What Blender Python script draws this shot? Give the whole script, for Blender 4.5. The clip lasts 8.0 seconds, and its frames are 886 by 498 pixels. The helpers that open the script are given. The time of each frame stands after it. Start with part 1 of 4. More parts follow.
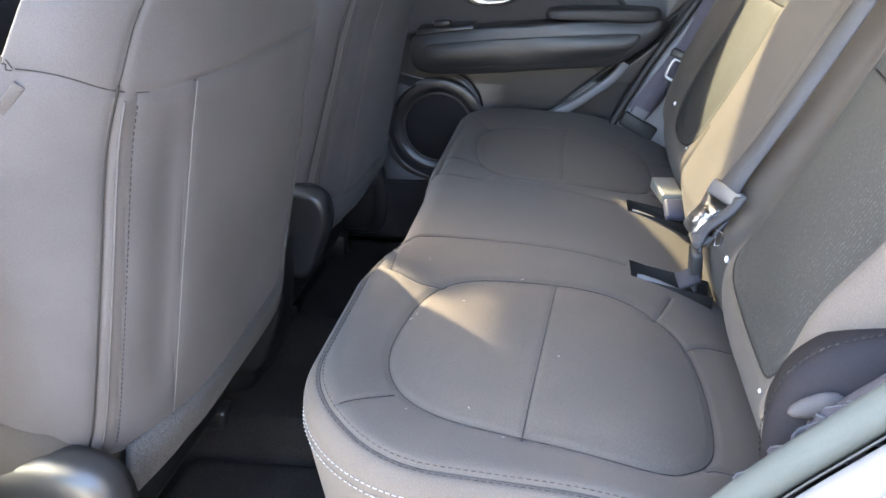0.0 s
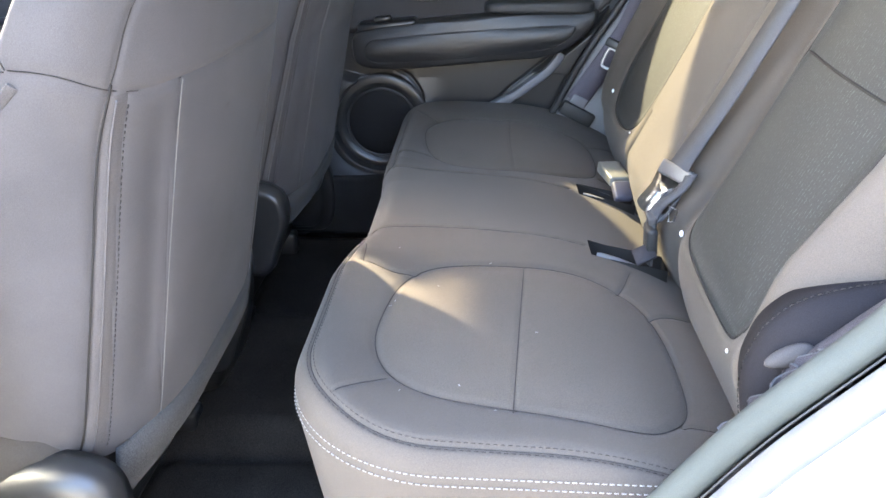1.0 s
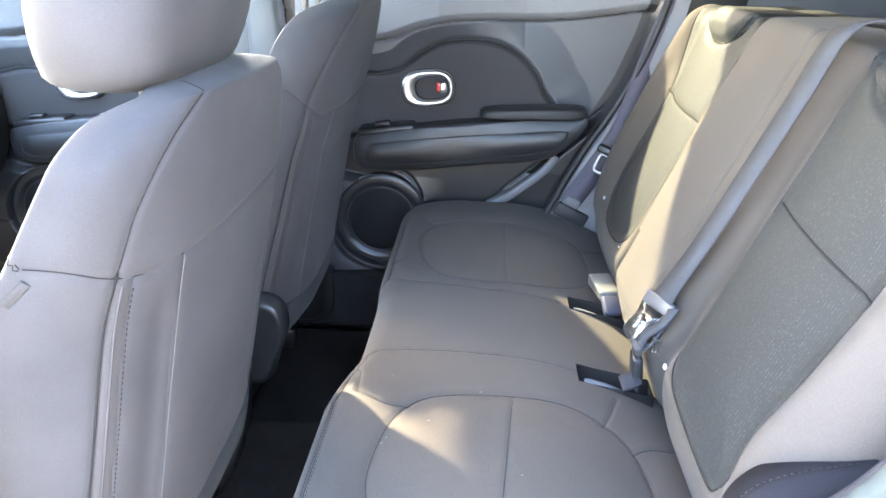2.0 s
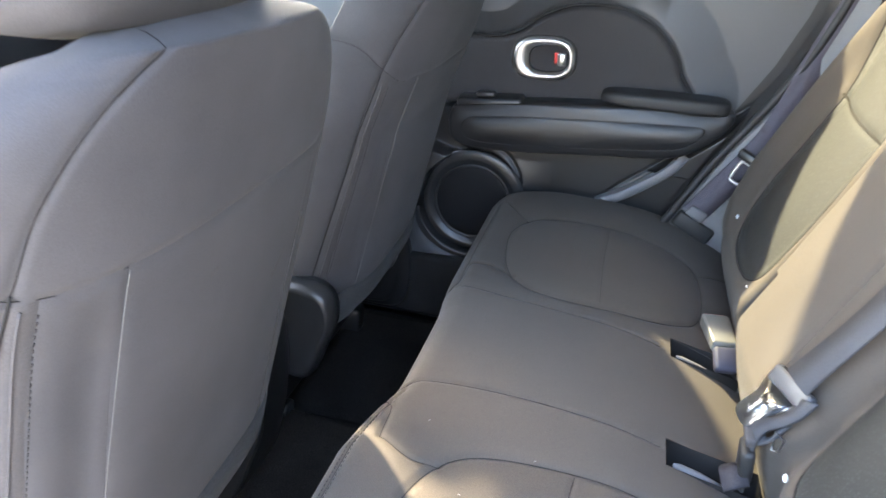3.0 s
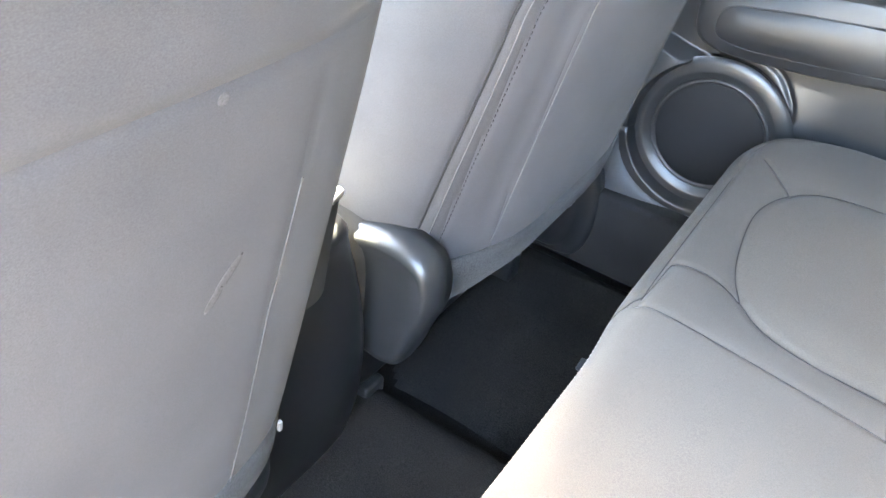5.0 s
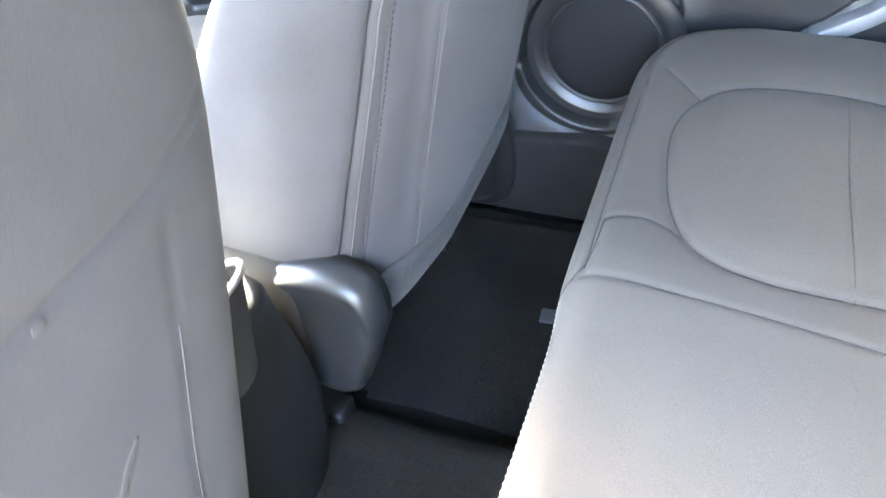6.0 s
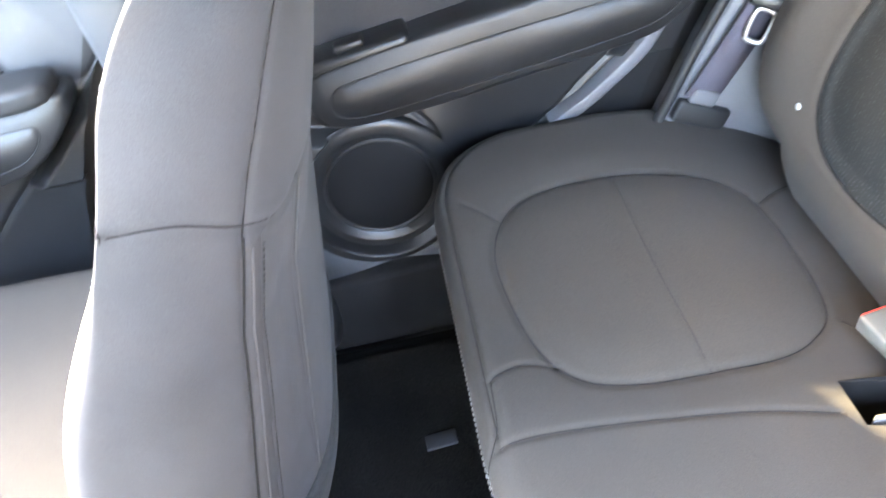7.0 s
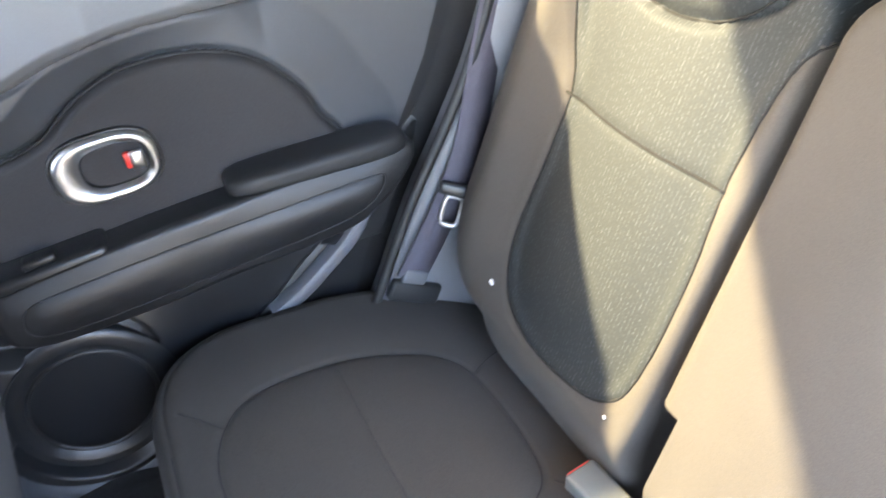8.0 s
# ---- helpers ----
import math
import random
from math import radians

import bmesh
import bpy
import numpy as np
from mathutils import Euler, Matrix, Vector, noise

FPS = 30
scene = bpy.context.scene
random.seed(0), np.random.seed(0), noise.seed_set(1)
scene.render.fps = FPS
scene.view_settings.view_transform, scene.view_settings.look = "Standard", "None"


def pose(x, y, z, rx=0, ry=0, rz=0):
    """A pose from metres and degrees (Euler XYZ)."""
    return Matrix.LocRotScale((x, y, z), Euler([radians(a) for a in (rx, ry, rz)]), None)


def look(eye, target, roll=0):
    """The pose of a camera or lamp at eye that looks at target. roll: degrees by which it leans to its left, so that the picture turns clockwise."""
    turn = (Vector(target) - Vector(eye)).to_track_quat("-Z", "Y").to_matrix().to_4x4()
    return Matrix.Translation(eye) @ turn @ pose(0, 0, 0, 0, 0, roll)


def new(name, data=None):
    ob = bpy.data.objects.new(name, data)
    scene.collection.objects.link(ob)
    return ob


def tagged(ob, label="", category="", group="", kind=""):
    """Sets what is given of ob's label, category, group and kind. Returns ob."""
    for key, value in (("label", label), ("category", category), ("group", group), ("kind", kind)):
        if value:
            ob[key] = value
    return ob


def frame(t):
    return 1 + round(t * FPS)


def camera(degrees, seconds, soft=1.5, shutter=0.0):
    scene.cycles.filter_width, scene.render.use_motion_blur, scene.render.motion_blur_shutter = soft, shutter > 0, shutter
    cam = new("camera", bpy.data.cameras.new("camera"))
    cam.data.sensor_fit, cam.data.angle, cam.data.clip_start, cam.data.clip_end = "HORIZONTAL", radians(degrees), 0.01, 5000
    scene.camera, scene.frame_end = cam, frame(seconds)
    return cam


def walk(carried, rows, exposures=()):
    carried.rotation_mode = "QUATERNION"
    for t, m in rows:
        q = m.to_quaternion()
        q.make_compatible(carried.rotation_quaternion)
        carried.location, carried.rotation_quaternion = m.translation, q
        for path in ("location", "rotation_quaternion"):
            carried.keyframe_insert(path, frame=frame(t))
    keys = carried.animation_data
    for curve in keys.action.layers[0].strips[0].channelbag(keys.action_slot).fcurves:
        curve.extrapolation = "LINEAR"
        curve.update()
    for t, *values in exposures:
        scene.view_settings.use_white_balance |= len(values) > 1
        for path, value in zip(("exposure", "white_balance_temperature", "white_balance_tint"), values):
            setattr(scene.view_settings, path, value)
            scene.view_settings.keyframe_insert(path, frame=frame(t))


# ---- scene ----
EXPOSURES = [(0.0, 5.60, 6650, 11), (0.5, 5.73, 6650, 11), (1.0, 5.75, 6650, 11), (1.6, 6.22, 6250, 10), (2.8, 5.62, 6550, 10), (3.5, 6.50, 6950, 9), (4.0, 7.10, 7150, 8),
             (4.5, 7.76, 7100, 7), (6.0, 7.74, 6550, 8), (6.5, 7.52, 6900, 9), (7.0, 7.10, 6850, 11), (7.5, 7.05, 6750, 11), (8.0, 6.24, 6500, 12)]
SKY_STRENGTH, SUN_STRENGTH = 0.15, 5.0
cam = camera(60.2, 8.0, soft=1.5, shutter=0.25)
PATH = [
    (0, look((0.239, -1.115, 0.836), (-0.041, 0.674, -0.013), 0.7)),
    (0.5, look((0.195, -1.127, 0.833), (0.046, 0.666, -0.04), 0.7)),
    (1, look((0.184, -1.153, 0.837), (0.096, 0.653, -0.018), 0.4)),
    (1.5, look((0.187, -1.149, 0.933), (0.121, 0.698, 0.168), 0.0)),
    (1.7, look((0.189, -1.154, 0.957), (0.124, 0.705, 0.223), 0.1)),
    (2.8, look((0.236, -0.97, 0.96), (-0.109, 0.828, 0.155), 3.8)),
    (3, look((0.23, -0.89, 0.939), (-0.158, 0.879, 0.09), 4.8)),
    (3.5, look((0.189, -0.736, 0.899), (-0.318, 0.936, -0.074), 7.1)),
    (4, look((0.138, -0.596, 0.861), (-0.488, 0.978, -0.202), 8.4)),
    (4.5, look((0.126, -0.47, 0.821), (-0.606, 1.003, -0.317), 9.3)),
    (4.7, look((0.137, -0.441, 0.819), (-0.632, 0.992, -0.345), 9.5)),
    (5.8, look((0.141, -0.346, 0.82), (-0.579, 1.004, -0.468), -3.5)),
    (6, look((0.117, -0.326, 0.849), (-0.502, 1.036, -0.478), -6.3)),
    (6.5, look((0.058, -0.283, 0.921), (-0.276, 1.137, -0.447), -11.7)),
    (7, look((0.023, -0.251, 1.005), (0.002, 1.24, -0.328), -13.2)),
    (7.5, look((0.061, -0.237, 1.035), (0.387, 1.295, -0.209), -10.1)),
    (8, look((0.095, -0.246, 1.04), (0.742, 1.297, -0.055), -5.4)),
]
walk(cam, PATH, EXPOSURES)

# ---- light ----
SUN_ELEVATION, SUN_AZIMUTH = 39.0, 133.0      # azimuth: direction that the sun stands in, from +x towards +y
world = bpy.data.worlds.new("sky")
scene.world = world
world.use_nodes = True
wn = world.node_tree.nodes
sky = wn.new("ShaderNodeTexSky")
sky.sky_type, sky.sun_disc = "NISHITA", False
sky.dust_density, sky.ozone_density = 4.0, 0.5        # a hazy, whitish sky
sky.sun_elevation = radians(SUN_ELEVATION)
sky.sun_rotation = radians(90 - SUN_AZIMUTH)
wn["Background"].inputs["Strength"].default_value = SKY_STRENGTH
world.node_tree.links.new(sky.outputs[0], wn["Background"].inputs["Color"])
sun = new("sun", bpy.data.lights.new("sun", "SUN"))
sun.data.energy, sun.data.angle, sun.data.color = SUN_STRENGTH, radians(1.4), (1.0, 0.92, 0.70)
away = Vector((math.cos(radians(SUN_AZIMUTH)) * math.cos(radians(SUN_ELEVATION)),
               math.sin(radians(SUN_AZIMUTH)) * math.cos(radians(SUN_ELEVATION)), math.sin(radians(SUN_ELEVATION))))
sun.matrix_world = look(away * 20, (0, 0, 0))


# ---- materials ----
def material(name, color, rough=0.6, metal=0.0, grain=0.0, scale=400.0, spread=0.15, blotch=3.0, bump=0.0, weave=0.0, coat=0.0, sheen=0.0):
    """A surface with fine grain (scale: grains a metre), slow blotches and a relief."""
    m = bpy.data.materials.new(name)
    m.use_nodes = True
    nt = m.node_tree
    b = nt.nodes["Principled BSDF"]
    b.inputs["Roughness"].default_value, b.inputs["Metallic"].default_value = rough, metal
    b.inputs["Specular IOR Level"].default_value = 0.5 if rough < 0.7 else 0.12
    b.inputs["Coat Weight"].default_value = coat
    b.inputs["Sheen Weight"].default_value = sheen
    b.inputs["Sheen Roughness"].default_value = 0.5
    tc = nt.nodes.new("ShaderNodeTexCoord")

    def noise_at(s, detail):
        n = nt.nodes.new("ShaderNodeTexNoise")
        n.inputs["Scale"].default_value, n.inputs["Detail"].default_value = s, detail
        nt.links.new(tc.outputs["Object"], n.inputs["Vector"])
        return n.outputs["Fac"]

    def ramp(fac, low, high):
        r = nt.nodes.new("ShaderNodeMapRange")
        r.inputs["From Min"].default_value, r.inputs["From Max"].default_value = 0.3, 0.7
        r.inputs["To Min"].default_value, r.inputs["To Max"].default_value = low, high
        nt.links.new(fac, r.inputs["Value"])
        return r.outputs[0]

    def times(a, c):
        t = nt.nodes.new("ShaderNodeMath")
        t.operation = "MULTIPLY"
        nt.links.new(a, t.inputs[0])
        nt.links.new(c, t.inputs[1])
        return t.outputs[0]

    fine = noise_at(scale, 2.0)
    value = times(ramp(noise_at(blotch, 4.0), 1 - spread, 1 + spread), ramp(fine, 1 - grain, 1 + grain))
    mix = nt.nodes.new("ShaderNodeMix")
    mix.data_type, mix.blend_type = "RGBA", "MULTIPLY"
    mix.inputs["Factor"].default_value = 1.0
    mix.inputs["A"].default_value = (*color, 1)
    nt.links.new(value, mix.inputs["B"])
    nt.links.new(mix.outputs["Result"], b.inputs["Base Color"])
    height = fine
    if weave:
        w1, w2 = nt.nodes.new("ShaderNodeTexWave"), nt.nodes.new("ShaderNodeTexWave")
        for w, axis in ((w1, "DIAGONAL"), (w2, "Z")):
            w.bands_direction = axis
            w.inputs["Scale"].default_value = weave
            w.inputs["Distortion"].default_value = 0.6
            nt.links.new(tc.outputs["Object"], w.inputs["Vector"])
        height = times(w1.outputs["Fac"], w2.outputs["Fac"])
    if bump:
        bp = nt.nodes.new("ShaderNodeBump")
        bp.inputs["Strength"].default_value, bp.inputs["Distance"].default_value = bump, 0.0008
        nt.links.new(height, bp.inputs["Height"])
        nt.links.new(bp.outputs[0], b.inputs["Normal"])
    return m


def flecked(name, color, fleck):
    """Dark woven cloth with short pale threads that run up and down in broken rows."""
    m = material(name, color, rough=0.68, grain=0.25, scale=900, spread=0.12, bump=0.2)
    nt = m.node_tree
    b = nt.nodes["Principled BSDF"]
    b.inputs["Specular IOR Level"].default_value = 0.26
    old = b.inputs["Base Color"].links[0].from_socket
    tc, mp = nt.nodes.new("ShaderNodeTexCoord"), nt.nodes.new("ShaderNodeMapping")
    mp.inputs["Scale"].default_value = (170, 520, 300)
    nt.links.new(tc.outputs["Object"], mp.inputs["Vector"])
    n = nt.nodes.new("ShaderNodeTexNoise")
    n.inputs["Scale"].default_value, n.inputs["Detail"].default_value = 1.0, 1.0
    nt.links.new(mp.outputs[0], n.inputs["Vector"])
    r = nt.nodes.new("ShaderNodeMapRange")
    r.inputs["From Min"].default_value, r.inputs["From Max"].default_value = 0.46, 0.64
    rows = nt.nodes.new("ShaderNodeTexWave")
    rows.bands_direction = "Y"
    rows.inputs["Scale"].default_value, rows.inputs["Distortion"].default_value = 62.0, 2.2
    rows.inputs["Detail"].default_value, rows.inputs["Detail Scale"].default_value = 2.0, 3.0
    nt.links.new(tc.outputs["Object"], rows.inputs["Vector"])
    on_row = nt.nodes.new("ShaderNodeMath")
    on_row.operation = "MULTIPLY"
    nt.links.new(n.outputs["Fac"], on_row.inputs[0])
    nt.links.new(rows.outputs["Fac"], on_row.inputs[1])
    nt.links.new(on_row.outputs[0], r.inputs["Value"])
    mix = nt.nodes.new("ShaderNodeMix")
    mix.data_type = "RGBA"
    nt.links.new(r.outputs[0], mix.inputs["Factor"])
    nt.links.new(old, mix.inputs["A"])
    mix.inputs["B"].default_value = (*fleck, 1)
    nt.links.new(mix.outputs["Result"], b.inputs["Base Color"])
    return m


M = dict(
    cloth=material("seat_cloth", (0.0650, 0.0560, 0.0480), rough=0.85, grain=0.16, scale=1100, spread=0.12, bump=0.4, sheen=0.05),
    insert=material("insert_cloth", (0.0670, 0.0568, 0.0474), rough=0.88, grain=0.18, scale=900, spread=0.12, bump=0.4, sheen=0.05),
    rear_cloth=material("seat_back_cloth", (0.0575, 0.0548, 0.0572), rough=0.8, grain=0.16, scale=1400, spread=0.16, blotch=7.0, bump=0.14, weave=1100, sheen=0.05),
    # seat cloth again, darkened for the shade that the front cushions lie in
    dimmed_base=material("dimmed_cushion_cloth", (0.0410, 0.0372, 0.0335), rough=0.85, grain=0.16, scale=1100, spread=0.12, bump=0.4),
    woven=flecked("woven_insert", (0.0190, 0.0208, 0.0212), (0.047, 0.051, 0.054)),
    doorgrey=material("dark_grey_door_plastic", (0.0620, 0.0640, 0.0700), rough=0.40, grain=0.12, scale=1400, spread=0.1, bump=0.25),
    light_block=material("light_block_wall", (0.07, 0.072, 0.078), rough=0.95, grain=0.15, scale=90, spread=0.1, blotch=1.2, bump=0.6),
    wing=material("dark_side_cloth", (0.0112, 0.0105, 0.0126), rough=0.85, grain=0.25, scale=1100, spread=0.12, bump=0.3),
    purple_belt=material("purple_grey_webbing", (0.085, 0.078, 0.096), rough=0.75, grain=0.3, scale=1500, spread=0.06, bump=0.4, weave=500),
    dark_belt=material("dark_webbing", (0.0380, 0.0356, 0.0410), rough=0.9, grain=0.4, scale=1300, spread=0.1, bump=0.5, weave=500),
    charcoal=material("charcoal_plastic", (0.0180, 0.0186, 0.0200), rough=0.3, grain=0.12, scale=1500, spread=0.1, bump=0.25),
    tape=material("zip_tape", (0.0665, 0.0623, 0.0630), rough=0.8, grain=0.3, scale=1800, bump=0.4),
    scuffed=material("scuffed_cloth", (0.0700, 0.0655, 0.0660), rough=0.85, grain=0.25, scale=900, bump=0.3),
    seam=material("seam_thread", (0.0210, 0.0196, 0.0189), rough=0.9, grain=0.3, scale=2500),
    thread=material("cushion_seam_thread", (0.0230, 0.0210, 0.0195), rough=0.9, grain=0.3, scale=2500),
    stitch=material("pale_stitching", (0.2520, 0.2485, 0.2415), rough=0.8, grain=0.3, scale=2500),
    pipe=material("grey_piping", (0.0910, 0.0889, 0.0868), rough=0.8, grain=0.3, scale=2000),
    fuzz=material("grey_felt", (0.0450, 0.0442, 0.0440), rough=0.95, grain=0.5, scale=700, spread=0.2, bump=0.8, sheen=0.05),
    carpet=material("dark_carpet", (0.0175, 0.0160, 0.0146), rough=0.97, grain=0.7, scale=650, spread=0.3, blotch=9, bump=1.0),
    liner_dark=material("dark_felt_lining", (0.0170, 0.0172, 0.0180), rough=0.92, grain=0.4, scale=800, spread=0.2, blotch=9, bump=0.6),
    plastic=material("black_plastic", (0.0135, 0.0138, 0.0150), rough=0.34, grain=0.15, scale=1500, spread=0.12, bump=0.25),
    soft=material("soft_black_vinyl", (0.0150, 0.0150, 0.0160), rough=0.42, grain=0.15, scale=1200, spread=0.12, bump=0.3),
    panel=material("brown_black_panel", (0.0400, 0.0380, 0.0390), rough=0.7, grain=0.2, scale=1300, spread=0.12, bump=0.3),
    grey=material("grey_trim_plastic", (0.1120, 0.1120, 0.1190), rough=0.55, grain=0.12, scale=1300, spread=0.1, bump=0.25),
    midgrey=material("mid_grey_trim", (0.1100, 0.1100, 0.1200), rough=0.5, grain=0.1, scale=1300, spread=0.1, bump=0.2),
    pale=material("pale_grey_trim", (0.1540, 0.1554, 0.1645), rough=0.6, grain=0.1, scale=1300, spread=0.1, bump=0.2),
    chrome=material("satin_chrome", (0.5, 0.5, 0.5), rough=0.38, metal=1.0, spread=0.05),
    steel=material("steel", (0.5, 0.5, 0.5), rough=0.3, metal=1.0, spread=0.15, blotch=60),
    belt=material("belt_webbing", (0.052, 0.054, 0.061), rough=0.78, grain=0.3, scale=1500, spread=0.06, bump=0.4, weave=500),
    buckle=material("grey_buckle_plastic", (0.1150, 0.1140, 0.1040), rough=0.4, grain=0.1, scale=1500, spread=0.08),
    navy=material("dark_blue_sleeve", (0.03, 0.032, 0.055), rough=0.6, grain=0.2, scale=1200),
    red=material("red_plastic", (0.6, 0.04, 0.03), rough=0.4, spread=0.05),
    grille=material("matt_black_grille", (0.0115, 0.0118, 0.0128), rough=0.75, grain=0.2, scale=1600, spread=0.1, bump=0.3),
    rubber=material("black_rubber", (0.014, 0.014, 0.015), rough=0.6, grain=0.2, scale=900),
    seal=material("flocked_seal", (0.0500, 0.0555, 0.0505), rough=0.8, grain=0.10, scale=1600, spread=0.12, bump=0.35),
    paint=material("white_car_paint", (0.8, 0.8, 0.79), rough=0.25, spread=0.03, coat=0.6),
    liner=material("headliner", (0.045, 0.044, 0.043), rough=0.95, grain=0.15, scale=900, bump=0.3),
    ground=material("concrete_ground", (0.26, 0.25, 0.24), rough=0.95, grain=0.3, scale=60, spread=0.2, blotch=0.6, bump=0.5),
    white=material("white_nylon", (0.55, 0.56, 0.58), rough=0.4, spread=0.05),
)


def pane(name, tint):
    """Thin window glass: lets tinted light straight through and mirrors a little."""
    m = bpy.data.materials.new(name)
    m.use_nodes = True
    nt = m.node_tree
    nt.nodes.remove(nt.nodes["Principled BSDF"])
    through_, gloss, fres, mix = (nt.nodes.new(k) for k in ("ShaderNodeBsdfTransparent", "ShaderNodeBsdfGlossy", "ShaderNodeFresnel", "ShaderNodeMixShader"))
    through_.inputs["Color"].default_value = (*tint, 1)
    gloss.inputs["Roughness"].default_value = 0.02
    fres.inputs["IOR"].default_value = 1.25
    nt.links.new(fres.outputs[0], mix.inputs[0])
    nt.links.new(through_.outputs[0], mix.inputs[1])
    nt.links.new(gloss.outputs[0], mix.inputs[2])
    nt.links.new(mix.outputs[0], nt.nodes["Material Output"].inputs["Surface"])
    return m


M["tinted"] = pane("tinted_glass", (0.120, 0.114, 0.092))
M["sun_softener"] = pane("sun_softening_glass", (0.16, 0.15, 0.13))
nt = M["sun_softener"].node_tree          # added to blur the cushion's sun patch; the band grows denser towards the roof
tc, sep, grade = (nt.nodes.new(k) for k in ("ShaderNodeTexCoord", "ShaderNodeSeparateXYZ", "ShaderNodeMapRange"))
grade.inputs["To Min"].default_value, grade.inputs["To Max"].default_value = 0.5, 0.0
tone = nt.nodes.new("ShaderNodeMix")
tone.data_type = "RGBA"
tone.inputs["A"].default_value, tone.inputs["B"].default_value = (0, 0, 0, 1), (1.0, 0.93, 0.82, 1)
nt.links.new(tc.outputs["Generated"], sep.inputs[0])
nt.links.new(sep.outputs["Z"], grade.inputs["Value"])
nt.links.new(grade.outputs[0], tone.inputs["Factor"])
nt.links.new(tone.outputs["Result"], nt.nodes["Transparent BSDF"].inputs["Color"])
M["clear"] = pane("clear_glass", (0.84, 0.88, 0.87))


# ---- helpers of shape ----
def thing(name, label="", category="", group="", kind="", at=(0, 0, 0)):
    ob = new(name)
    ob.location = at
    ob.empty_display_size = 0.05
    return tagged(ob, label, category, group, kind)


def mesh_of(name, verts, faces, mat, smooth=True):
    me = bpy.data.meshes.new(name)
    me.from_pydata([tuple(v) for v in verts], [], [tuple(f) for f in faces])
    me.materials.append(M[mat])
    if smooth:
        me.polygons.foreach_set("use_smooth", [True] * len(me.polygons))
    me.update()
    return me


def under(ob, parent):
    """ob becomes a part of parent; both lie where they are."""
    if parent is not None:
        ob.parent = parent
        ob.matrix_parent_inverse = Matrix.Translation(-parent.location)
    return ob


def part(name, bm, mat, parent, label="", smooth=True):
    """A bmesh, or vertices and faces, as one mesh object under a thing or a part."""
    if isinstance(bm, tuple):
        me = mesh_of(name, bm[0], bm[1], mat, smooth)
    else:
        me = bpy.data.meshes.new(name)
        bmesh.ops.recalc_face_normals(bm, faces=bm.faces)
        bm.to_mesh(me)
        bm.free()
        me.materials.append(M[mat])
        me.polygons.foreach_set("use_smooth", [smooth] * len(me.polygons))
    ob = new(name, me)
    under(ob, parent)
    if label:
        ob["label"] = label
    return ob


def box(x0, x1, y0, y1, z0, z1, bevel=0.004, segments=2):
    bm = bmesh.new()
    bmesh.ops.create_cube(bm, size=1)
    for v in bm.verts:
        v.co = Vector((x0 + (v.co.x + .5) * (x1 - x0), y0 + (v.co.y + .5) * (y1 - y0), z0 + (v.co.z + .5) * (z1 - z0)))
    if bevel:
        bmesh.ops.bevel(bm, geom=bm.edges[:], offset=bevel, segments=segments, profile=0.5, affect="EDGES")
    return bm


def turned(bm, m):
    bm.transform(m)
    return bm


def tube(points, radius, sides=8, closed=False, flat=1.0):
    """A round cord along the points."""
    pts = [Vector(p) for p in points]
    verts, faces, n = [], [], len(pts)
    ref = Vector((0.13, 0.21, 0.97)).normalized()
    for i, p in enumerate(pts):
        a = pts[(i - 1) % n] if closed or i else pts[0]
        b = pts[(i + 1) % n] if closed or i < n - 1 else pts[-1]
        d = (b - a).normalized()
        s = d.cross(ref).normalized()
        u = s.cross(d)
        r = radius[i] if isinstance(radius, (list, tuple)) else radius
        for k in range(sides):
            w = 2 * math.pi * k / sides
            verts.append(p + s * math.cos(w) * r + u * math.sin(w) * r * flat)
    for i in range(n if closed else n - 1):
        for k in range(sides):
            j, q = (i + 1) % n, (k + 1) % sides
            faces.append((i * sides + k, i * sides + q, j * sides + q, j * sides + k))
    if not closed:
        faces.append(tuple(range(sides - 1, -1, -1)))
        faces.append(tuple((n - 1) * sides + k for k in range(sides)))
    return verts, faces


def spline(points, n=12, closed=False):
    """Points on a smooth curve through the given ones."""
    p = np.array(points, float)
    out, m = [], len(p)
    for i in range(m if closed else m - 1):
        a = p[i - 1] if closed or i else 2 * p[0] - p[1]
        b, c = p[i], p[(i + 1) % m]
        d = p[(i + 2) % m] if closed or i + 2 < m else 2 * p[-1] - p[-2]
        for k in range(n):
            t = k / n
            out.append(0.5 * (2 * b + (c - a) * t + (2 * a - 5 * b + 4 * c - d) * t * t + (3 * b - a - 3 * c + d) * t ** 3))
    if not closed:
        out.append(p[-1])
    return np.array(out)


def distance(X, Y, line, closed=False):
    """From each grid point to a line of points in the plane."""
    d = np.full(X.shape, 9.0)
    m = len(line)
    for i in range(m if closed else m - 1):
        (ax, ay), (bx, by) = line[i], line[(i + 1) % m]
        vx, vy = bx - ax, by - ay
        t = np.clip(((X - ax) * vx + (Y - ay) * vy) / max(vx * vx + vy * vy, 1e-12), 0, 1)
        d = np.minimum(d, np.hypot(X - ax - t * vx, Y - ay - t * vy))
    return d


def inside(X, Y, line):
    r = np.zeros(X.shape, bool)
    m = len(line)
    for i in range(m):
        (ax, ay), (bx, by) = line[i], line[(i + 1) % m]
        hit = ((ay > Y) != (by > Y))
        with np.errstate(divide="ignore", invalid="ignore"):
            xs = (bx - ax) * (Y - ay) / (by - ay if by != ay else 1e-12) + ax
        r ^= hit & (X < xs)
    return r


def groove(d, depth=0.004, width=0.004):
    return depth * np.exp(-(d / width) ** 2)


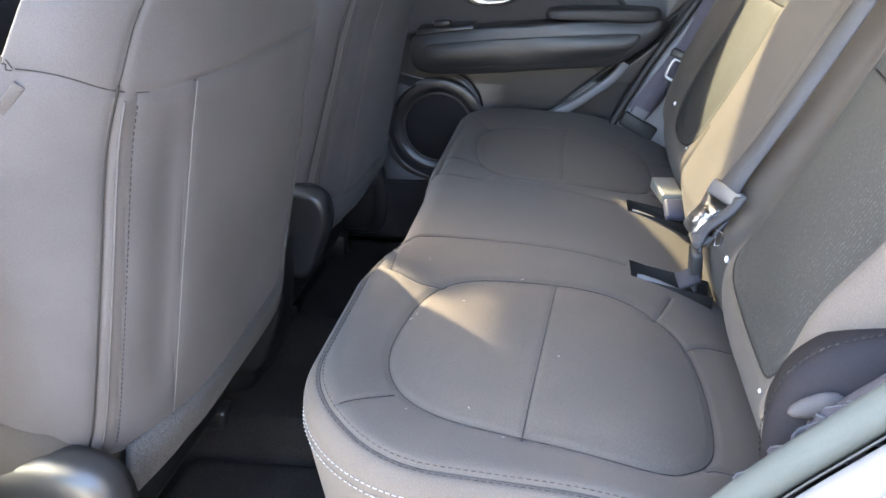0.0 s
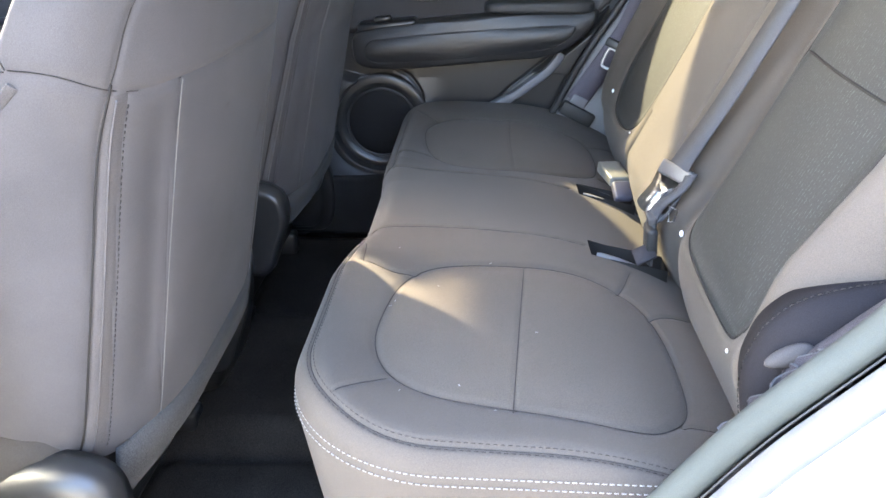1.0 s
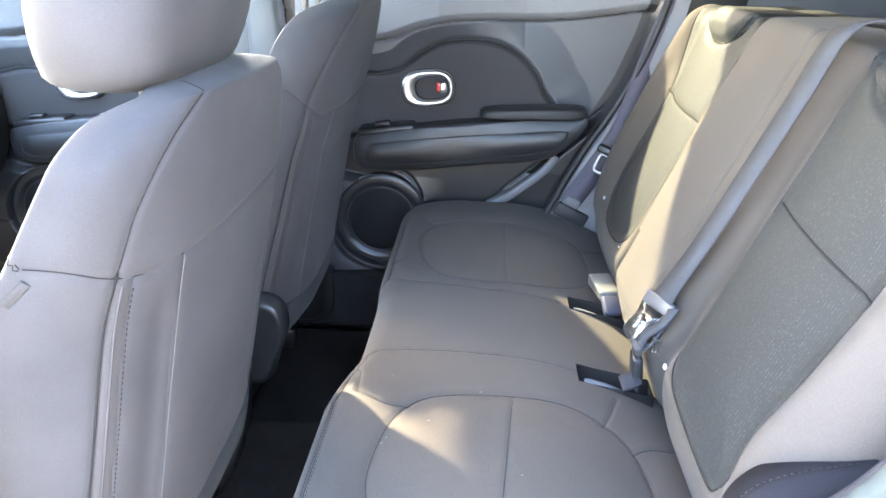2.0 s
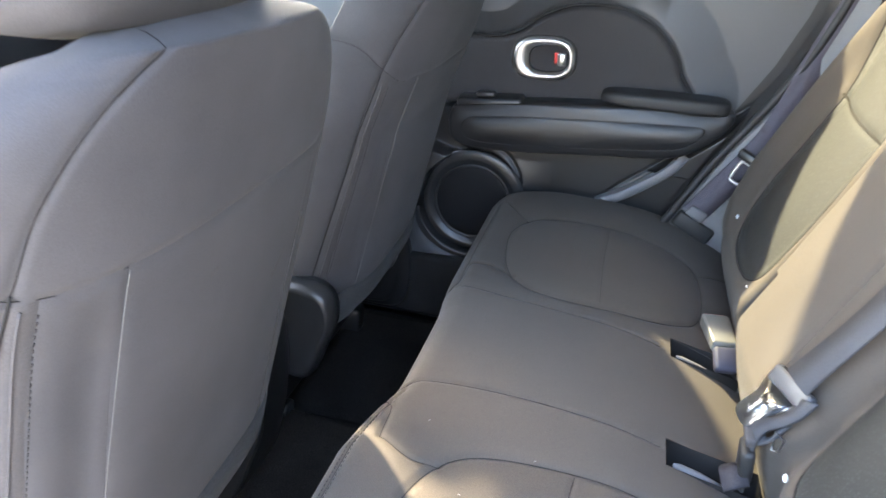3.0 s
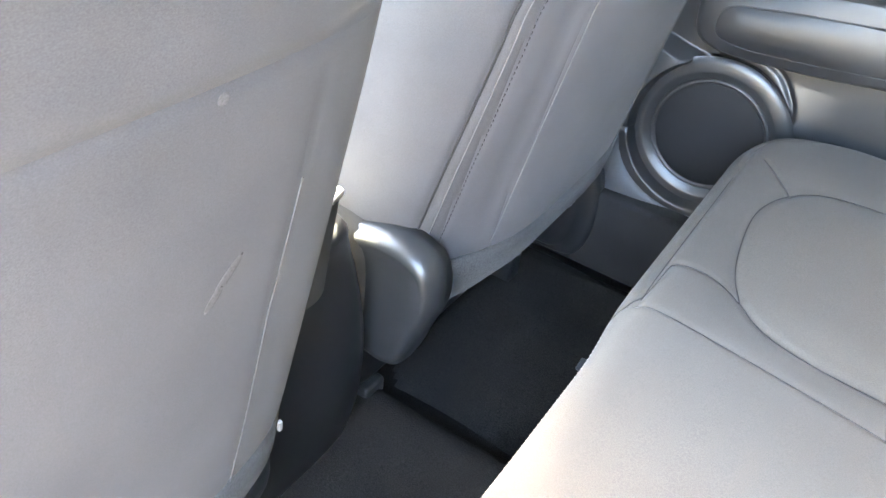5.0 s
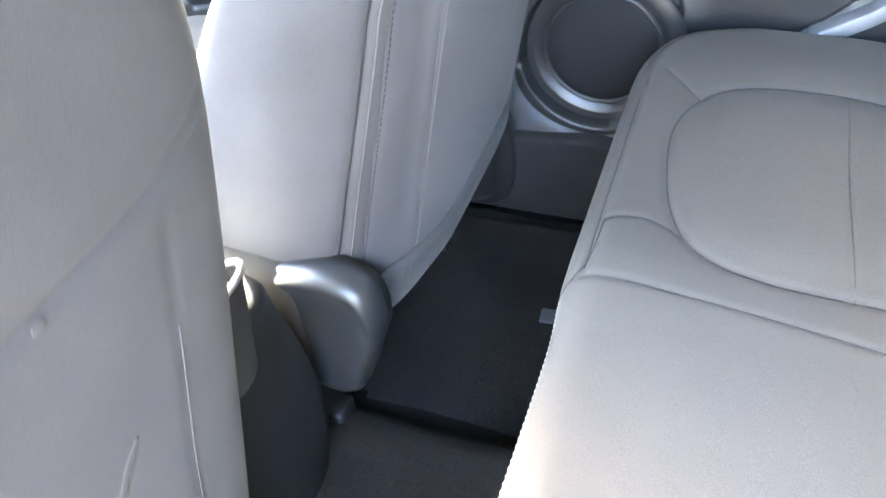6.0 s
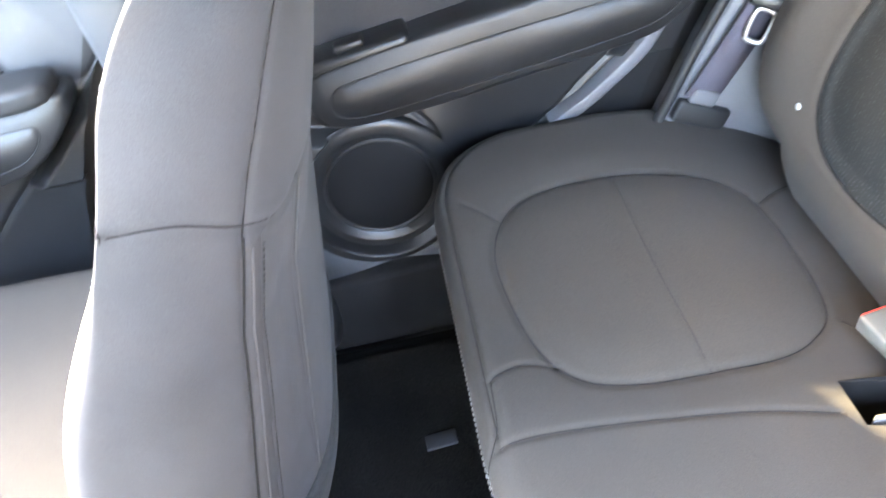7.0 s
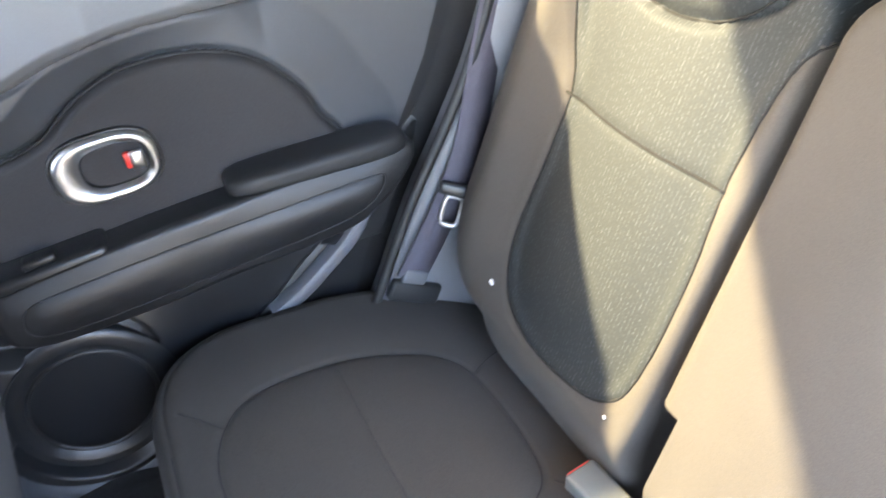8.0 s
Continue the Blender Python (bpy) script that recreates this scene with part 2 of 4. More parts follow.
def rounded(X, Y, x0, x1, y0, y1, r):
    """How far inside a rounded rectangle each point lies (below 0 outside)."""
    qx = np.abs(X - (x0 + x1) / 2) - (x1 - x0) / 2 + r
    qy = np.abs(Y - (y0 + y1) / 2) - (y1 - y0) / 2 + r
    return -(np.hypot(np.maximum(qx, 0), np.maximum(qy, 0)) + np.minimum(np.maximum(qx, qy), 0) - r)


def panels(P, region, kinds, parent, flip=False):
    """A grid of places cut into panels by region; kinds: region -> (name, material, label). A part for each."""
    n, m = P.shape[:2]
    made = {}
    for key, (name, mat, label) in kinds.items():
        ii, jj = np.nonzero(region == key)
        if not len(ii):
            continue
        quads = np.stack([ii * m + jj, ii * m + jj + 1, (ii + 1) * m + jj + 1, (ii + 1) * m + jj], 1)
        if flip:
            quads = quads[:, ::-1]
        used, index = np.unique(quads, return_inverse=True)
        made[key] = part(name, (P.reshape(-1, 3)[used].tolist(), index.reshape(quads.shape).tolist()), mat, parent, label)
    return made


def stitches(name, line, lift, parent, mat="stitch", length=0.0035, gap=0.0025, radius=0.0006, label=""):
    """A row of short raised threads along a line; lift moves them off the cloth."""
    p = np.array(line, float)
    seg = np.linalg.norm(np.diff(p, axis=0), axis=1)
    at = np.concatenate([[0], np.cumsum(seg)])
    verts, faces = [], []
    s = 0.0
    while s + length < at[-1]:
        a, b = (np.array([np.interp(q, at, p[:, k]) for k in range(3)]) for q in (s, s + length))
        v, f = tube([a + np.array(lift) * .3, (a + b) / 2 + np.array(lift), b + np.array(lift) * .3], radius, 4)
        k = len(verts)
        verts += v
        faces += [tuple(i + k for i in q) for q in f]
        s += length + gap
    return part(name, (verts, faces), mat, parent, label)


def mid_cells(A):
    return (A[:-1, :-1] + A[1:, :-1] + A[:-1, 1:] + A[1:, 1:]) / 4


# ---- setting ----
def slab(name, label, category, mat, *extent, bevel=0.003):
    ob = part(name, box(*extent, bevel=bevel), mat, None)
    return tagged(ob, label, category, "", "structure")


ground = part("ground", ([(-60, -60, -.36), (60, -60, -.36), (60, 60, -.36), (-60, 60, -.36)], [(0, 1, 2, 3)]), "ground", None)
tagged(ground, "bare concrete ground round the parked car", "ground", "", "structure")


def carpet_floor():
    xs, ys = np.linspace(-1.5, 0.5, 81), np.linspace(-.66, .66, 89)
    X, Y = np.meshgrid(xs, ys, indexing="ij")
    hump = np.clip((0.215 - np.abs(Y)) / .05, 0, 1)
    hump = hump * hump * (3 - 2 * hump)
    Z = 0.055 * hump + 0.002 * np.sin(X * 31) * np.sin(Y * 27)
    quads = [(i * 89 + j, (i + 1) * 89 + j, (i + 1) * 89 + j + 1, i * 89 + j + 1) for i in range(80) for j in range(88)]
    ob = part("floor", (np.stack([X, Y, Z], -1).reshape(-1, 3).tolist(), quads), "carpet", None)
    return tagged(ob, "black carpeted car floor with a low tunnel", "floor", "", "structure")


# two unseen dark walls, added to keep low sky light out of the cabin
slab("light_block_side", "plain dark unseen wall added to block light from the side", "wall", "light_block", -.3, 5, -2.85, -2.6, -.36, 1.5, bevel=.02)
slab("light_block_end", "plain dark unseen wall added to block light from the tail", "wall", "light_block", 2.0, 2.2, -2.59, -.8, -.36, 3.4, bevel=.02)
carpet_floor()
slab("floor_pan", "painted floor pan under the carpet", "floor", "plastic", -1.55, 1.3, -.74, .74, -.10, -.02)
slab("roof", "black fabric car roof lining", "ceiling", "liner", -.62, 1.3, -.64, .64, 1.332, 1.362)
slab("roof_skin", "white painted car roof skin", "roof", "paint", -.66, 1.34, -.70, .70, 1.366, 1.382)
slab("firewall", "black firewall ahead of the dashboard", "wall", "plastic", -1.62, -1.56, -.74, .74, -.02, .74)
slab("tailgate", "grey lined tailgate behind the rear seat", "wall", "plastic", 1.25, 1.30, -.72, .72, -.02, 1.32)
slab("cargo_floor", "dark carpeted cargo floor behind the rear seat", "floor", "carpet", .62, 1.25, -.70, .70, .20, .24)


def dashboard():
    ob = thing("dashboard", "black plastic dashboard under the windscreen", "dashboard", kind="structure")
    bm = bmesh.new()
    sect = spline([(-1.55, .30), (-1.15, .32), (-1.02, .45), (-1.0, .60), (-1.06, .72), (-1.25, .80), (-1.55, .80)], 6)
    rows = []
    for y in (-.70, -.69, .69, .70):
        k = 0.97 if abs(y) == .70 else 1.0
        rows.append([bm.verts.new((-1.4 + (x + 1.4) * k, y, .55 + (z - .55) * k)) for x, z in sect])
    for a, b in zip(rows, rows[1:]):
        for i in range(len(sect)):
            j = (i + 1) % len(sect)
            bm.faces.new((a[i], a[j], b[j], b[i]))
    bm.faces.new(rows[0])
    bm.faces.new(rows[-1][::-1])
    part("dashboard_body", bm, "plastic", ob)


dashboard()


def side_shell(side):
    """Sill, pillars and outer skin of one side; side is -1 or 1."""
    tag = "near" if side < 0 else "far"

    def at(a, b):
        return (a * side, b * side) if side > 0 else (b * side, a * side)
    slab("sill_" + tag, "black plastic door sill trim", "sill", "plastic", -.95, .42, *at(.705 if side > 0 else .665, .74), -.02, .10, bevel=.012)
    post = box(-.34, -.255, *at(.665, .73), .0, 1.31, bevel=.02)
    for v in post.verts:                            # leans forward above the waist
        v.co.x += (.09 - .34 * max(0, v.co.z - .9)) * min(1, max(0, v.co.z - .5) / .4) if side > 0 else 0
    tagged(part("b_pillar_" + tag, post, "doorgrey", None), "dark grey plastic pillar trim between the doors", "pillar", "", "structure")
    rail = bmesh.new()
    rows = []
    for x, low in ((-.70, 1.29), (-.3, 1.288), (-.12, 1.282), (.1, 1.247), (.3, 1.258), (.5, 1.25), (.8, 1.20), (1.3, 1.17)):
        rows.append([rail.verts.new((x, y * side, z)) for y, z in ((.61, 1.33), (.625, low + .012), (.645, low), (.685, low), (.70, low + .012), (.70, 1.33))])
    for a, b in zip(rows, rows[1:]):
        for i in range(6):
            j = (i + 1) % 6
            rail.faces.new((a[i], a[j], b[j], b[i]))
    rail.faces.new(rows[0])
    rail.faces.new(rows[-1])
    tagged(part("roof_rail_" + tag, rail, "liner", None), "black roof rail lining over the doors", "rail", "", "structure")
    slab("d_pillar_" + tag, "grey tail pillar lining", "pillar", "grey", .72, 1.30, *at(.60, .70), .8, 1.32, bevel=.02)
    # leaning pillars, as thick bars
    for name, a, b, w, mat in (("a_pillar_" + tag, (-1.50, .70, .80), (-.66, .62, 1.31), .048, "liner"),
                               ("c_pillar_" + tag, (.70, .66, .80), (.80, .64, 1.31), .07, "liner")):
        ob = part(name, tube([(a[0], a[1] * side, a[2]), ((a[0] + b[0]) / 2, (a[1] + b[1]) / 2 * side + .004 * side, (a[2] + b[2]) / 2), (b[0], b[1] * side, b[2])], w, 10), mat, None)
        tagged(ob, "black plastic pillar lining", "pillar", "", "structure")
    # lining and skin of the rear quarter, whose front edge leans back with the door
    edge = spline([(.36, .10), (.352, .30), (.385, .39), (.44, .50), (.495, .59), (.545, .68), (.585, .78), (.62, .90)], 5)
    if side < 0:
        edge = spline([(.27, .10), (.30, .24), (.335, .33), (.378, .40), (.415, .452), (.452, .495), (.495, .545), (.55, .62), (.60, .72), (.63, .80), (.66, .90)], 5)
    for name, y0, y1, back, mat, label in (("quarter_lining_" + tag, .645 if side > 0 else .668, .70, 1.27, "midgrey" if side > 0 else "grey", "grey plastic wheel arch lining beside the rear seat"),
                                          ("quarter_skin_" + tag, .705, .765, 1.32, "paint", "white painted rear quarter panel")):
        if side > 0 and y0 > .7:
            slab("outer_wall_far", "plain outer wall behind the far doors", "wall", "rubber", -1.55, 1.3, .745, .765, -.02, .90)
            continue
        shift = .0 if y0 < .7 else (.012 if side > 0 else .002)
        bm = bmesh.new()
        loop = [(x + shift, z) for x, z in edge] + [(back, .90), (back, .10)]
        rows = []
        for y, k in ((y0, .006), (y0 + .006, 0), (y1 - .006, 0), (y1, .006)):
            rows.append([bm.verts.new((x + (k if i < len(edge) else 0), y * side, z)) for i, (x, z) in enumerate(loop)])
        for a, b in zip(rows, rows[1:]):
            for i in range(len(loop)):
                j = (i + 1) % len(loop)
                bm.faces.new((a[i], a[j], b[j], b[i]))
        bm.faces.new(rows[0])
        bm.faces.new(rows[-1][::-1])
        tagged(part(name, bm, mat, None), label, "panel", "", "structure")
    lip = [(x - (.012 if side > 0 else .004), (.648) * side, z) for x, z in edge]
    if side < 0:
        tagged(part("seal_gap", tube([(x + .003, -.6655, z) for x, z in edge], .0011, 6), "rubber", None), "dark gap behind the door seal", "seal", "", "structure")
    ob = part("door_seal_" + tag, tube(lip, .014 if side < 0 else .008, 10), "seal" if side < 0 else "rubber", None)
    tagged(ob, "pale flocked rubber door seal" if side < 0 else "black rubber door seal", "seal", "", "structure")


side_shell(-1)
side_shell(1)


# ---- rear seat ----
INSET = {1: [(.075, .34), (.072, .42), (.095, .49), (.14, .53), (.23, .54), (.34, .522), (.39, .502), (.418, .46), (.422, .35), (.408, .27), (.375, .23), (.325, .205), (.25, .20), (.17, .205), (.12, .225), (.09, .27)],
         -1: [(.075, .34), (.072, .42), (.093, .475), (.14, .507), (.22, .523), (.34, .534), (.39, .512), (.418, .46), (.422, .35), (.408, .27), (.375, .23), (.325, .205), (.25, .20), (.17, .205), (.12, .225), (.09, .27)]}
SLOTS = ((.352, .466, -.136, -.086), (.361, .462, .114, .166))


SEAMS = {s: ([(.25, .20 * s), (.246, .36 * s), (.25, .54 * s)], [(.424, .465 * s), (.47, .50 * s), (.53, .54 * s)], [(.415, .252 * s), (.45, .225 * s), (.50, .20 * s)],
             [(.092, .487 * s), (.065, .51 * s), (.046, .526 * s)], [(.010, .148 * s), (.028, .18 * s), (.032, .235 * s)], [(.032, .235 * s), (.07, .25 * s), (.105, .243 * s)],
             [(.02, .158 * s), (.10, .163 * s), (.23, .15 * s), (.345, .13 * s)] if s > 0 else [(.015, -.125), (.06, -.098), (.18, -.09), (.345, -.107)])
         for s in (1, -1)}
SEAMS[-1] = ([(.25, -.205), (.238, -.36), (.225, -.53)],) + ([(.404, -.503), (.42, -.497), (.46, -.49)], [(.409, -.280), (.435, -.260), (.475, -.240)], [(.371, -.241), (.387, -.212), (.405, -.16)]) + SEAMS[-1][3:]


def outline(X, Y):
    """How far inside the cushion's plan a point lies; the middle place stands a little back."""
    Y = np.where(Y > .3, .3 + (Y - .3) * .79, Y)
    return rounded(X - .006 * np.exp(-(Y / .135) ** 6) + .022 * np.clip((-Y - .13) / .12, 0, 1), Y, .008, .62, -.606, .622, .15 + .02 * (Y < 0))


def cushion_height(X, Y):
    """The top of the cushion over the plan: crown, bolsters, seams."""
    d = outline(X, Y)
    Z = .366 - .03 * X - .22 * np.maximum(X - .25, 0) ** 2 / .2
    Z += .010 * np.exp(-((X - .03) / .05) ** 2) * np.clip((np.abs(Y) - .10) / .1, 0, 1)
    R = .036
    e = np.clip(R - d, 0, R * .999)
    Z -= R - np.sqrt(R * R - e * e)
    for s in (1, -1):
        line = spline([(x, y * s) for x, y in INSET[s]], 6, True)
        dist = distance(X, Y, line, True)
        within = inside(X, Y, line)
        Z += np.where(within, .006 * (1 - np.exp(-(dist / .035) ** 2)), .005 * (1 - np.exp(-(dist / .03) ** 2)))
        Z -= groove(dist, .0032, .0055)
        for a in SEAMS[s]:
            deep = (.0014 if s < 0 else .0008) if a[0][0] == .25 else .0022
            Z -= groove(distance(X, Y, spline(a, 6)), deep, .0035)
    Z -= groove(np.abs(d - .019), .0035, .003) * (d > -.01) * np.clip((np.abs(Y - .02) - .13) / .02, 0, 1)
    return Z, d


def rear_cushion():
    ob = thing("rear_seat_cushion", "dark grey-brown cloth rear bench cushion with stitched seams", "car seat", at=(.25, 0, .0))
    xs, ys = np.linspace(-.085, .56, 270), np.linspace(-.71, .80, 560)
    X, Y = np.meshgrid(xs, ys, indexing="ij")
    Z, d = cushion_height(X, Y)
    # what lies past the outline folds down to the skirt
    out = np.maximum(-d, 0)
    h = 1e-4
    gx = (outline(X + h, Y) - d) / h
    gy = (outline(X, Y + h) - d) / h
    edge_z = .333
    keep = d >= 0
    PX = np.where(keep, X, X + gx * (out + .0 * out) + gx * np.minimum(out * .55, .05))
    PY = np.where(keep, Y, Y + gy * out + gy * np.minimum(out * .55, .05))
    PZ = np.where(keep, Z, edge_z - 3.4 * out)
    PZ = np.maximum(PZ, .02)
    P = np.stack([PX, PY, PZ], -1)
    cx, cy, cd = mid_cells(X), mid_cells(Y), mid_cells(d)
    region = np.zeros(cx.shape, int)
    region[inside(cx, cy, spline(INSET[1], 6, True))] = 1
    region[inside(cx, -cy, spline(INSET[-1], 6, True))] = 2
    middle = (cy < np.interp(cx, [-.1, .02, .10, .23, .345, .6], [.15, .158, .163, .15, .13, .13])) & (cy > -np.interp(cx, [-.1, .015, .06, .18, .345, .6], [.13, .125, .098, .09, .107, .107]))
    region[middle] = 3
    region[cd < .019] = 5
    region[cd < -.004] = 4
    for x0, x1, y0, y1 in SLOTS:
        region[(cx > x0) & (cx < x1) & (cy > y0) & (cy < y1)] = 9
    region[cd < -.09] = 9
    panels(P, region, {0: ("bolster", "cloth", ""), 1: ("insert_panel", "insert", ""), 2: ("insert_panel", "insert", ""),
                       3: ("middle_panel", "cloth", ""), 4: ("skirt", "cloth", ""), 5: ("lip", "cloth", "")}, ob)
    for x0, x1, y0, y1 in SLOTS:
        b = bmesh.new()
        lo, hi = .25, .352
        ring = [(x0, y0), (x1, y0), (x1, y1), (x0, y1)]
        top = [b.verts.new((x, y, hi - .02 * (x - x0) / .1)) for x, y in ring]
        low = [b.verts.new((x, y, lo)) for x, y in ring]
        for i in range(4):
            j = (i + 1) % 4
            b.faces.new((top[i], top[j], low[j], low[i]))
        b.faces.new(low)
        part("buckle_slot", b, "seam", ob, "black recess for a belt buckle")
        tray = bmesh.new()
        for k, (px, w) in enumerate(((x0 + .008, .002), (x0 + .016, .009), (x0 + .04, .012), (x0 + .085, .011), (x0 + .11, .004))):
            for dy, dz in ((0, .003), (w * .6, .0045), (w, .0), (w, -.006), (0, -.006)):
                tray.verts.new((px, y0 + .002 + dy, float(cushion_height(np.array([[px]]), np.array([[y0 - .004]]))[0][0, 0]) - .001 + dz))
        tray.verts.ensure_lookup_table()
        for k in range(4):
            for q in range(5):
                tray.faces.new([tray.verts[v] for v in (k * 5 + q, k * 5 + (q + 1) % 5, k * 5 + 5 + (q + 1) % 5, k * 5 + 5 + q)])
        part("slot_tray", tray, "grey", ob, "pale grey plastic slot edge")
    # sewn seams lie as dark thread in the creases
    def thread(line, closed=False, radius=.0011):
        p = spline(line, 8, closed)
        z = cushion_height(p[:, :1], p[:, 1:])[0][:, 0]
        part("seam", tube([(x, y, h_ + .0004) for (x, y), h_ in zip(p, z)], radius, 5, closed), "thread", ob)
    for s in (1, -1):
        thread([(x, y * s) for x, y in INSET[s]], True, .0006)
        for a in SEAMS[s]:
            thread(a, False, (.0005 if s < 0 else .0003) if a[0][0] == .25 else .0005)
    def lip(inward, y_from, y_to, corner):
        """A line along the lip, that far inside the plan's edge; with the rounded near corner or without."""
        line = [(.008 + inward + .006 * math.exp(-(y / .135) ** 6) - .022 * min(1, max(0, (-y - .13) / .12)), y) for y in np.linspace(y_from, y_to, 90)]
        if corner:
            line += [(.156 - (.17 - inward) * math.cos(a), -.436 - (.17 - inward) * math.sin(a)) for a in np.linspace(0, math.pi / 2, 30)[1:]]
            line += [(x, -.606 + inward) for x in np.linspace(.17, .43, 24)]
        return line
    thread(lip(.019, -.16, -.436, True), False, .0005)
    thread(lip(.019, .46, .17, False), False, .0005)
    for inward in (.0155, .0225):
        row = np.array(lip(inward, -.20, -.436, True))
        z = cushion_height(row[:, :1], row[:, 1:])[0][:, 0]
        stitches("stitching", [(x, y, h_) for (x, y), h_ in zip(row, z)], (0, 0, .0006), ob, mat="thread", length=.004, gap=.003, radius=.0004, label="dark stitching")
    # a few bits of lint on the cloth
    rng = random.Random(7)
    for _ in range(9):
        x, y, a = rng.uniform(.06, .40), rng.uniform(-.56, -.12), rng.uniform(0, 3.1)
        ends = np.array([(x - .0018 * math.cos(a), y - .0018 * math.sin(a)), (x, y), (x + .0016 * math.cos(a + .4), y + .0016 * math.sin(a + .4))])
        z = cushion_height(ends[:, :1], ends[:, 1:])[0][:, 0]
        part("lint", tube([(p, q, h_ + .0006) for (p, q), h_ in zip(ends, z)], .0003, 4), "stitch", ob, "pale bit of lint")
    # pale double stitching along the edge
    for inward, height in ((.0012, .3435), (.0, .334)):
        stitches("stitching", [(x, y, height) for x, y in lip(inward, .50, -.436, True)], (-.0009, -.0008, .0006), ob, length=.0042, gap=.0026, radius=.00065, label="pale double stitching")
    return ob


rear_cushion()

LEAN = .44


def rest_x(z):
    return .462 + LEAN * (z - .43)


SHIELD = {1: [(.15, .90), (.165, .84), (.20, .785), (.213, .69), (.206, .60), (.207, .52), (.217, .463), (.24, .438), (.28, .424), (.35, .418), (.42, .428), (.465, .462), (.48, .52), (.474, .60), (.472, .69), (.50, .75), (.525, .82), (.53, .90)],
          -1: [(.15, .90), (.165, .84), (.20, .785), (.205, .69), (.185, .60), (.175, .51), (.195, .445), (.24, .418), (.30, .408), (.38, .404), (.43, .405), (.456, .418), (.466, .45), (.464, .52), (.474, .60), (.486, .69), (.50, .75), (.525, .82), (.53, .90)]}


def backrest(name, label, y0, y1, side):
    """A section of the rear backrest from y0 to y1; side: the sign of y where its woven panel lies."""
    ob = thing(name, label, "car seat", at=(.5, (y0 + y1) / 2, .3))
    ny = int((y1 - y0 + .12) / .0042)
    ys, zs = np.linspace(y0 - .05, y1 + .05, ny), np.linspace(.27, .93, 150)
    Y, Z = np.meshgrid(ys, zs, indexing="ij")
    line = spline([(y * side, z) for y, z in SHIELD[side]], 6, True)
    arc = spline([(.22 * side, .89), (.24 * side, .835), (.29 * side, .806), (.35 * side, .798), (.41 * side, .806), (.46 * side, .835), (.48 * side, .89)], 6)
    cross = [(.212 * side, .676), (.35 * side, .678), (.478 * side, .688)] if side > 0 else [(.20 * side, .668), (.35 * side, .660), (.486 * side, .655)]
    outer = y1 if side > 0 else y0

    def relief(Y, Z):
        d = rounded(Y, Z, y0, y1, .20, .862, .045)
        # the outer lower corner is cut away in a curve
        if side > 0:
            cut = .15 - np.hypot(np.maximum(np.abs(Y) - (abs(outer) - .15), 0), np.maximum(.52 - Z, 0))
            d = np.where((np.abs(Y) > abs(outer) - .15) & (Y * side > 0) & (Z < .52), np.minimum(d, cut), d)
        R = np.where((Y - (y0 + y1) / 2) * side < 0, .02, .05)
        e = np.clip(R - d, 0, R * .999)
        off = -(R - np.sqrt(R * R - e * e))
        dist, within = distance(Y, Z, line, True), inside(Y, Z, line)
        off += np.where(within, -.006 * (1 - np.exp(-(dist / .012) ** 2)) + .010 * (1 - np.exp(-(dist / .06) ** 2)), .010 * (1 - np.exp(-(dist / .045) ** 2)))
        off -= groove(dist, .004, .005)
        off -= groove(distance(Y, Z, cross), .0014, .005)
        off -= groove(distance(Y, Z, arc), .008, .006)
        off += .012 * np.clip((Z - .80) / .03, 0, 1) * (inside(Y, Z, arc))
        if side < 0:
            off -= groove(distance(Y, Z, [(-.052, .30), (-.055, .90)]), .004, .0035)
            off += .010 * np.exp(-((Y - .05) / .09) ** 2)
            off -= .026 * np.exp(-((Y + .158) / .036) ** 2)
            off += .022 * np.exp(-((Y + .535) / .04) ** 2) * np.clip((Z - .36) / .06, 0, 1) * np.clip((.64 - Z) / .14, 0, 1)
        off -= .055 * np.clip((.418 - Z) / .07, 0, 1.4) ** 1.4
        off += .018 * np.exp(-((np.abs(Y) - (.545 if side > 0 else .53)) / .035) ** 2) * (Y * side > 0) * np.clip((Z - .42) / .1, 0, 1)
        return d, off
    d, off = relief(Y, Z)
    out = np.maximum(-d, 0)
    n = 1 / math.sqrt(1 + LEAN * LEAN)
    PX = rest_x(Z) - off * n + np.where(d < 0, out * 3.0, 0)
    PY = np.clip(Y, y0, y1)
    PZ = np.where(d < 0, np.minimum(Z, .862), Z) + off * LEAN * n
    P = np.stack([PX, PY, PZ], -1)
    cy, cz, cd = mid_cells(Y), mid_cells(Z), mid_cells(d)
    region = np.zeros(cy.shape, int)
    ins = inside(cy, cz, line)
    region[ins] = 1
    region[ins & (cz > np.interp(cy, *zip(*sorted(cross))))] = 2
    region[inside(cy, cz, arc)] = 3
    if side < 0:
        region[(cy > -.053)] = 4
    if side < 0:
        region[(cy > .138) & (cz > .352) & (cz < .492)] = 9      # latch opening
    region[cd < -.048] = 9
    panels(P, region, {0: ("bolster", "cloth", ""), 1: ("woven_panel", "woven", "black woven cloth with pale flecks"),
                       2: ("upper_woven_panel", "woven", "black woven cloth with pale flecks"), 3: ("headrest_pad", "woven", ""), 4: ("middle_panel", "cloth", "")}, ob)
    def thread(points, closed, radius):
        p = np.array(points)
        o = relief(p[:, :1], p[:, 1:])[1][:, 0]
        part("seam", tube([(rest_x(z) - (q + .0006) * n, y, z + q * LEAN * n) for (y, z), q in zip(p, o)], radius, 6, closed), "seam", ob)
    thread([q for q in line if q[1] < .86][:], False, .0014)
    thread(spline(cross, 10), False, .0017)
    thread([q for q in arc if q[1] < .855], False, .0014)
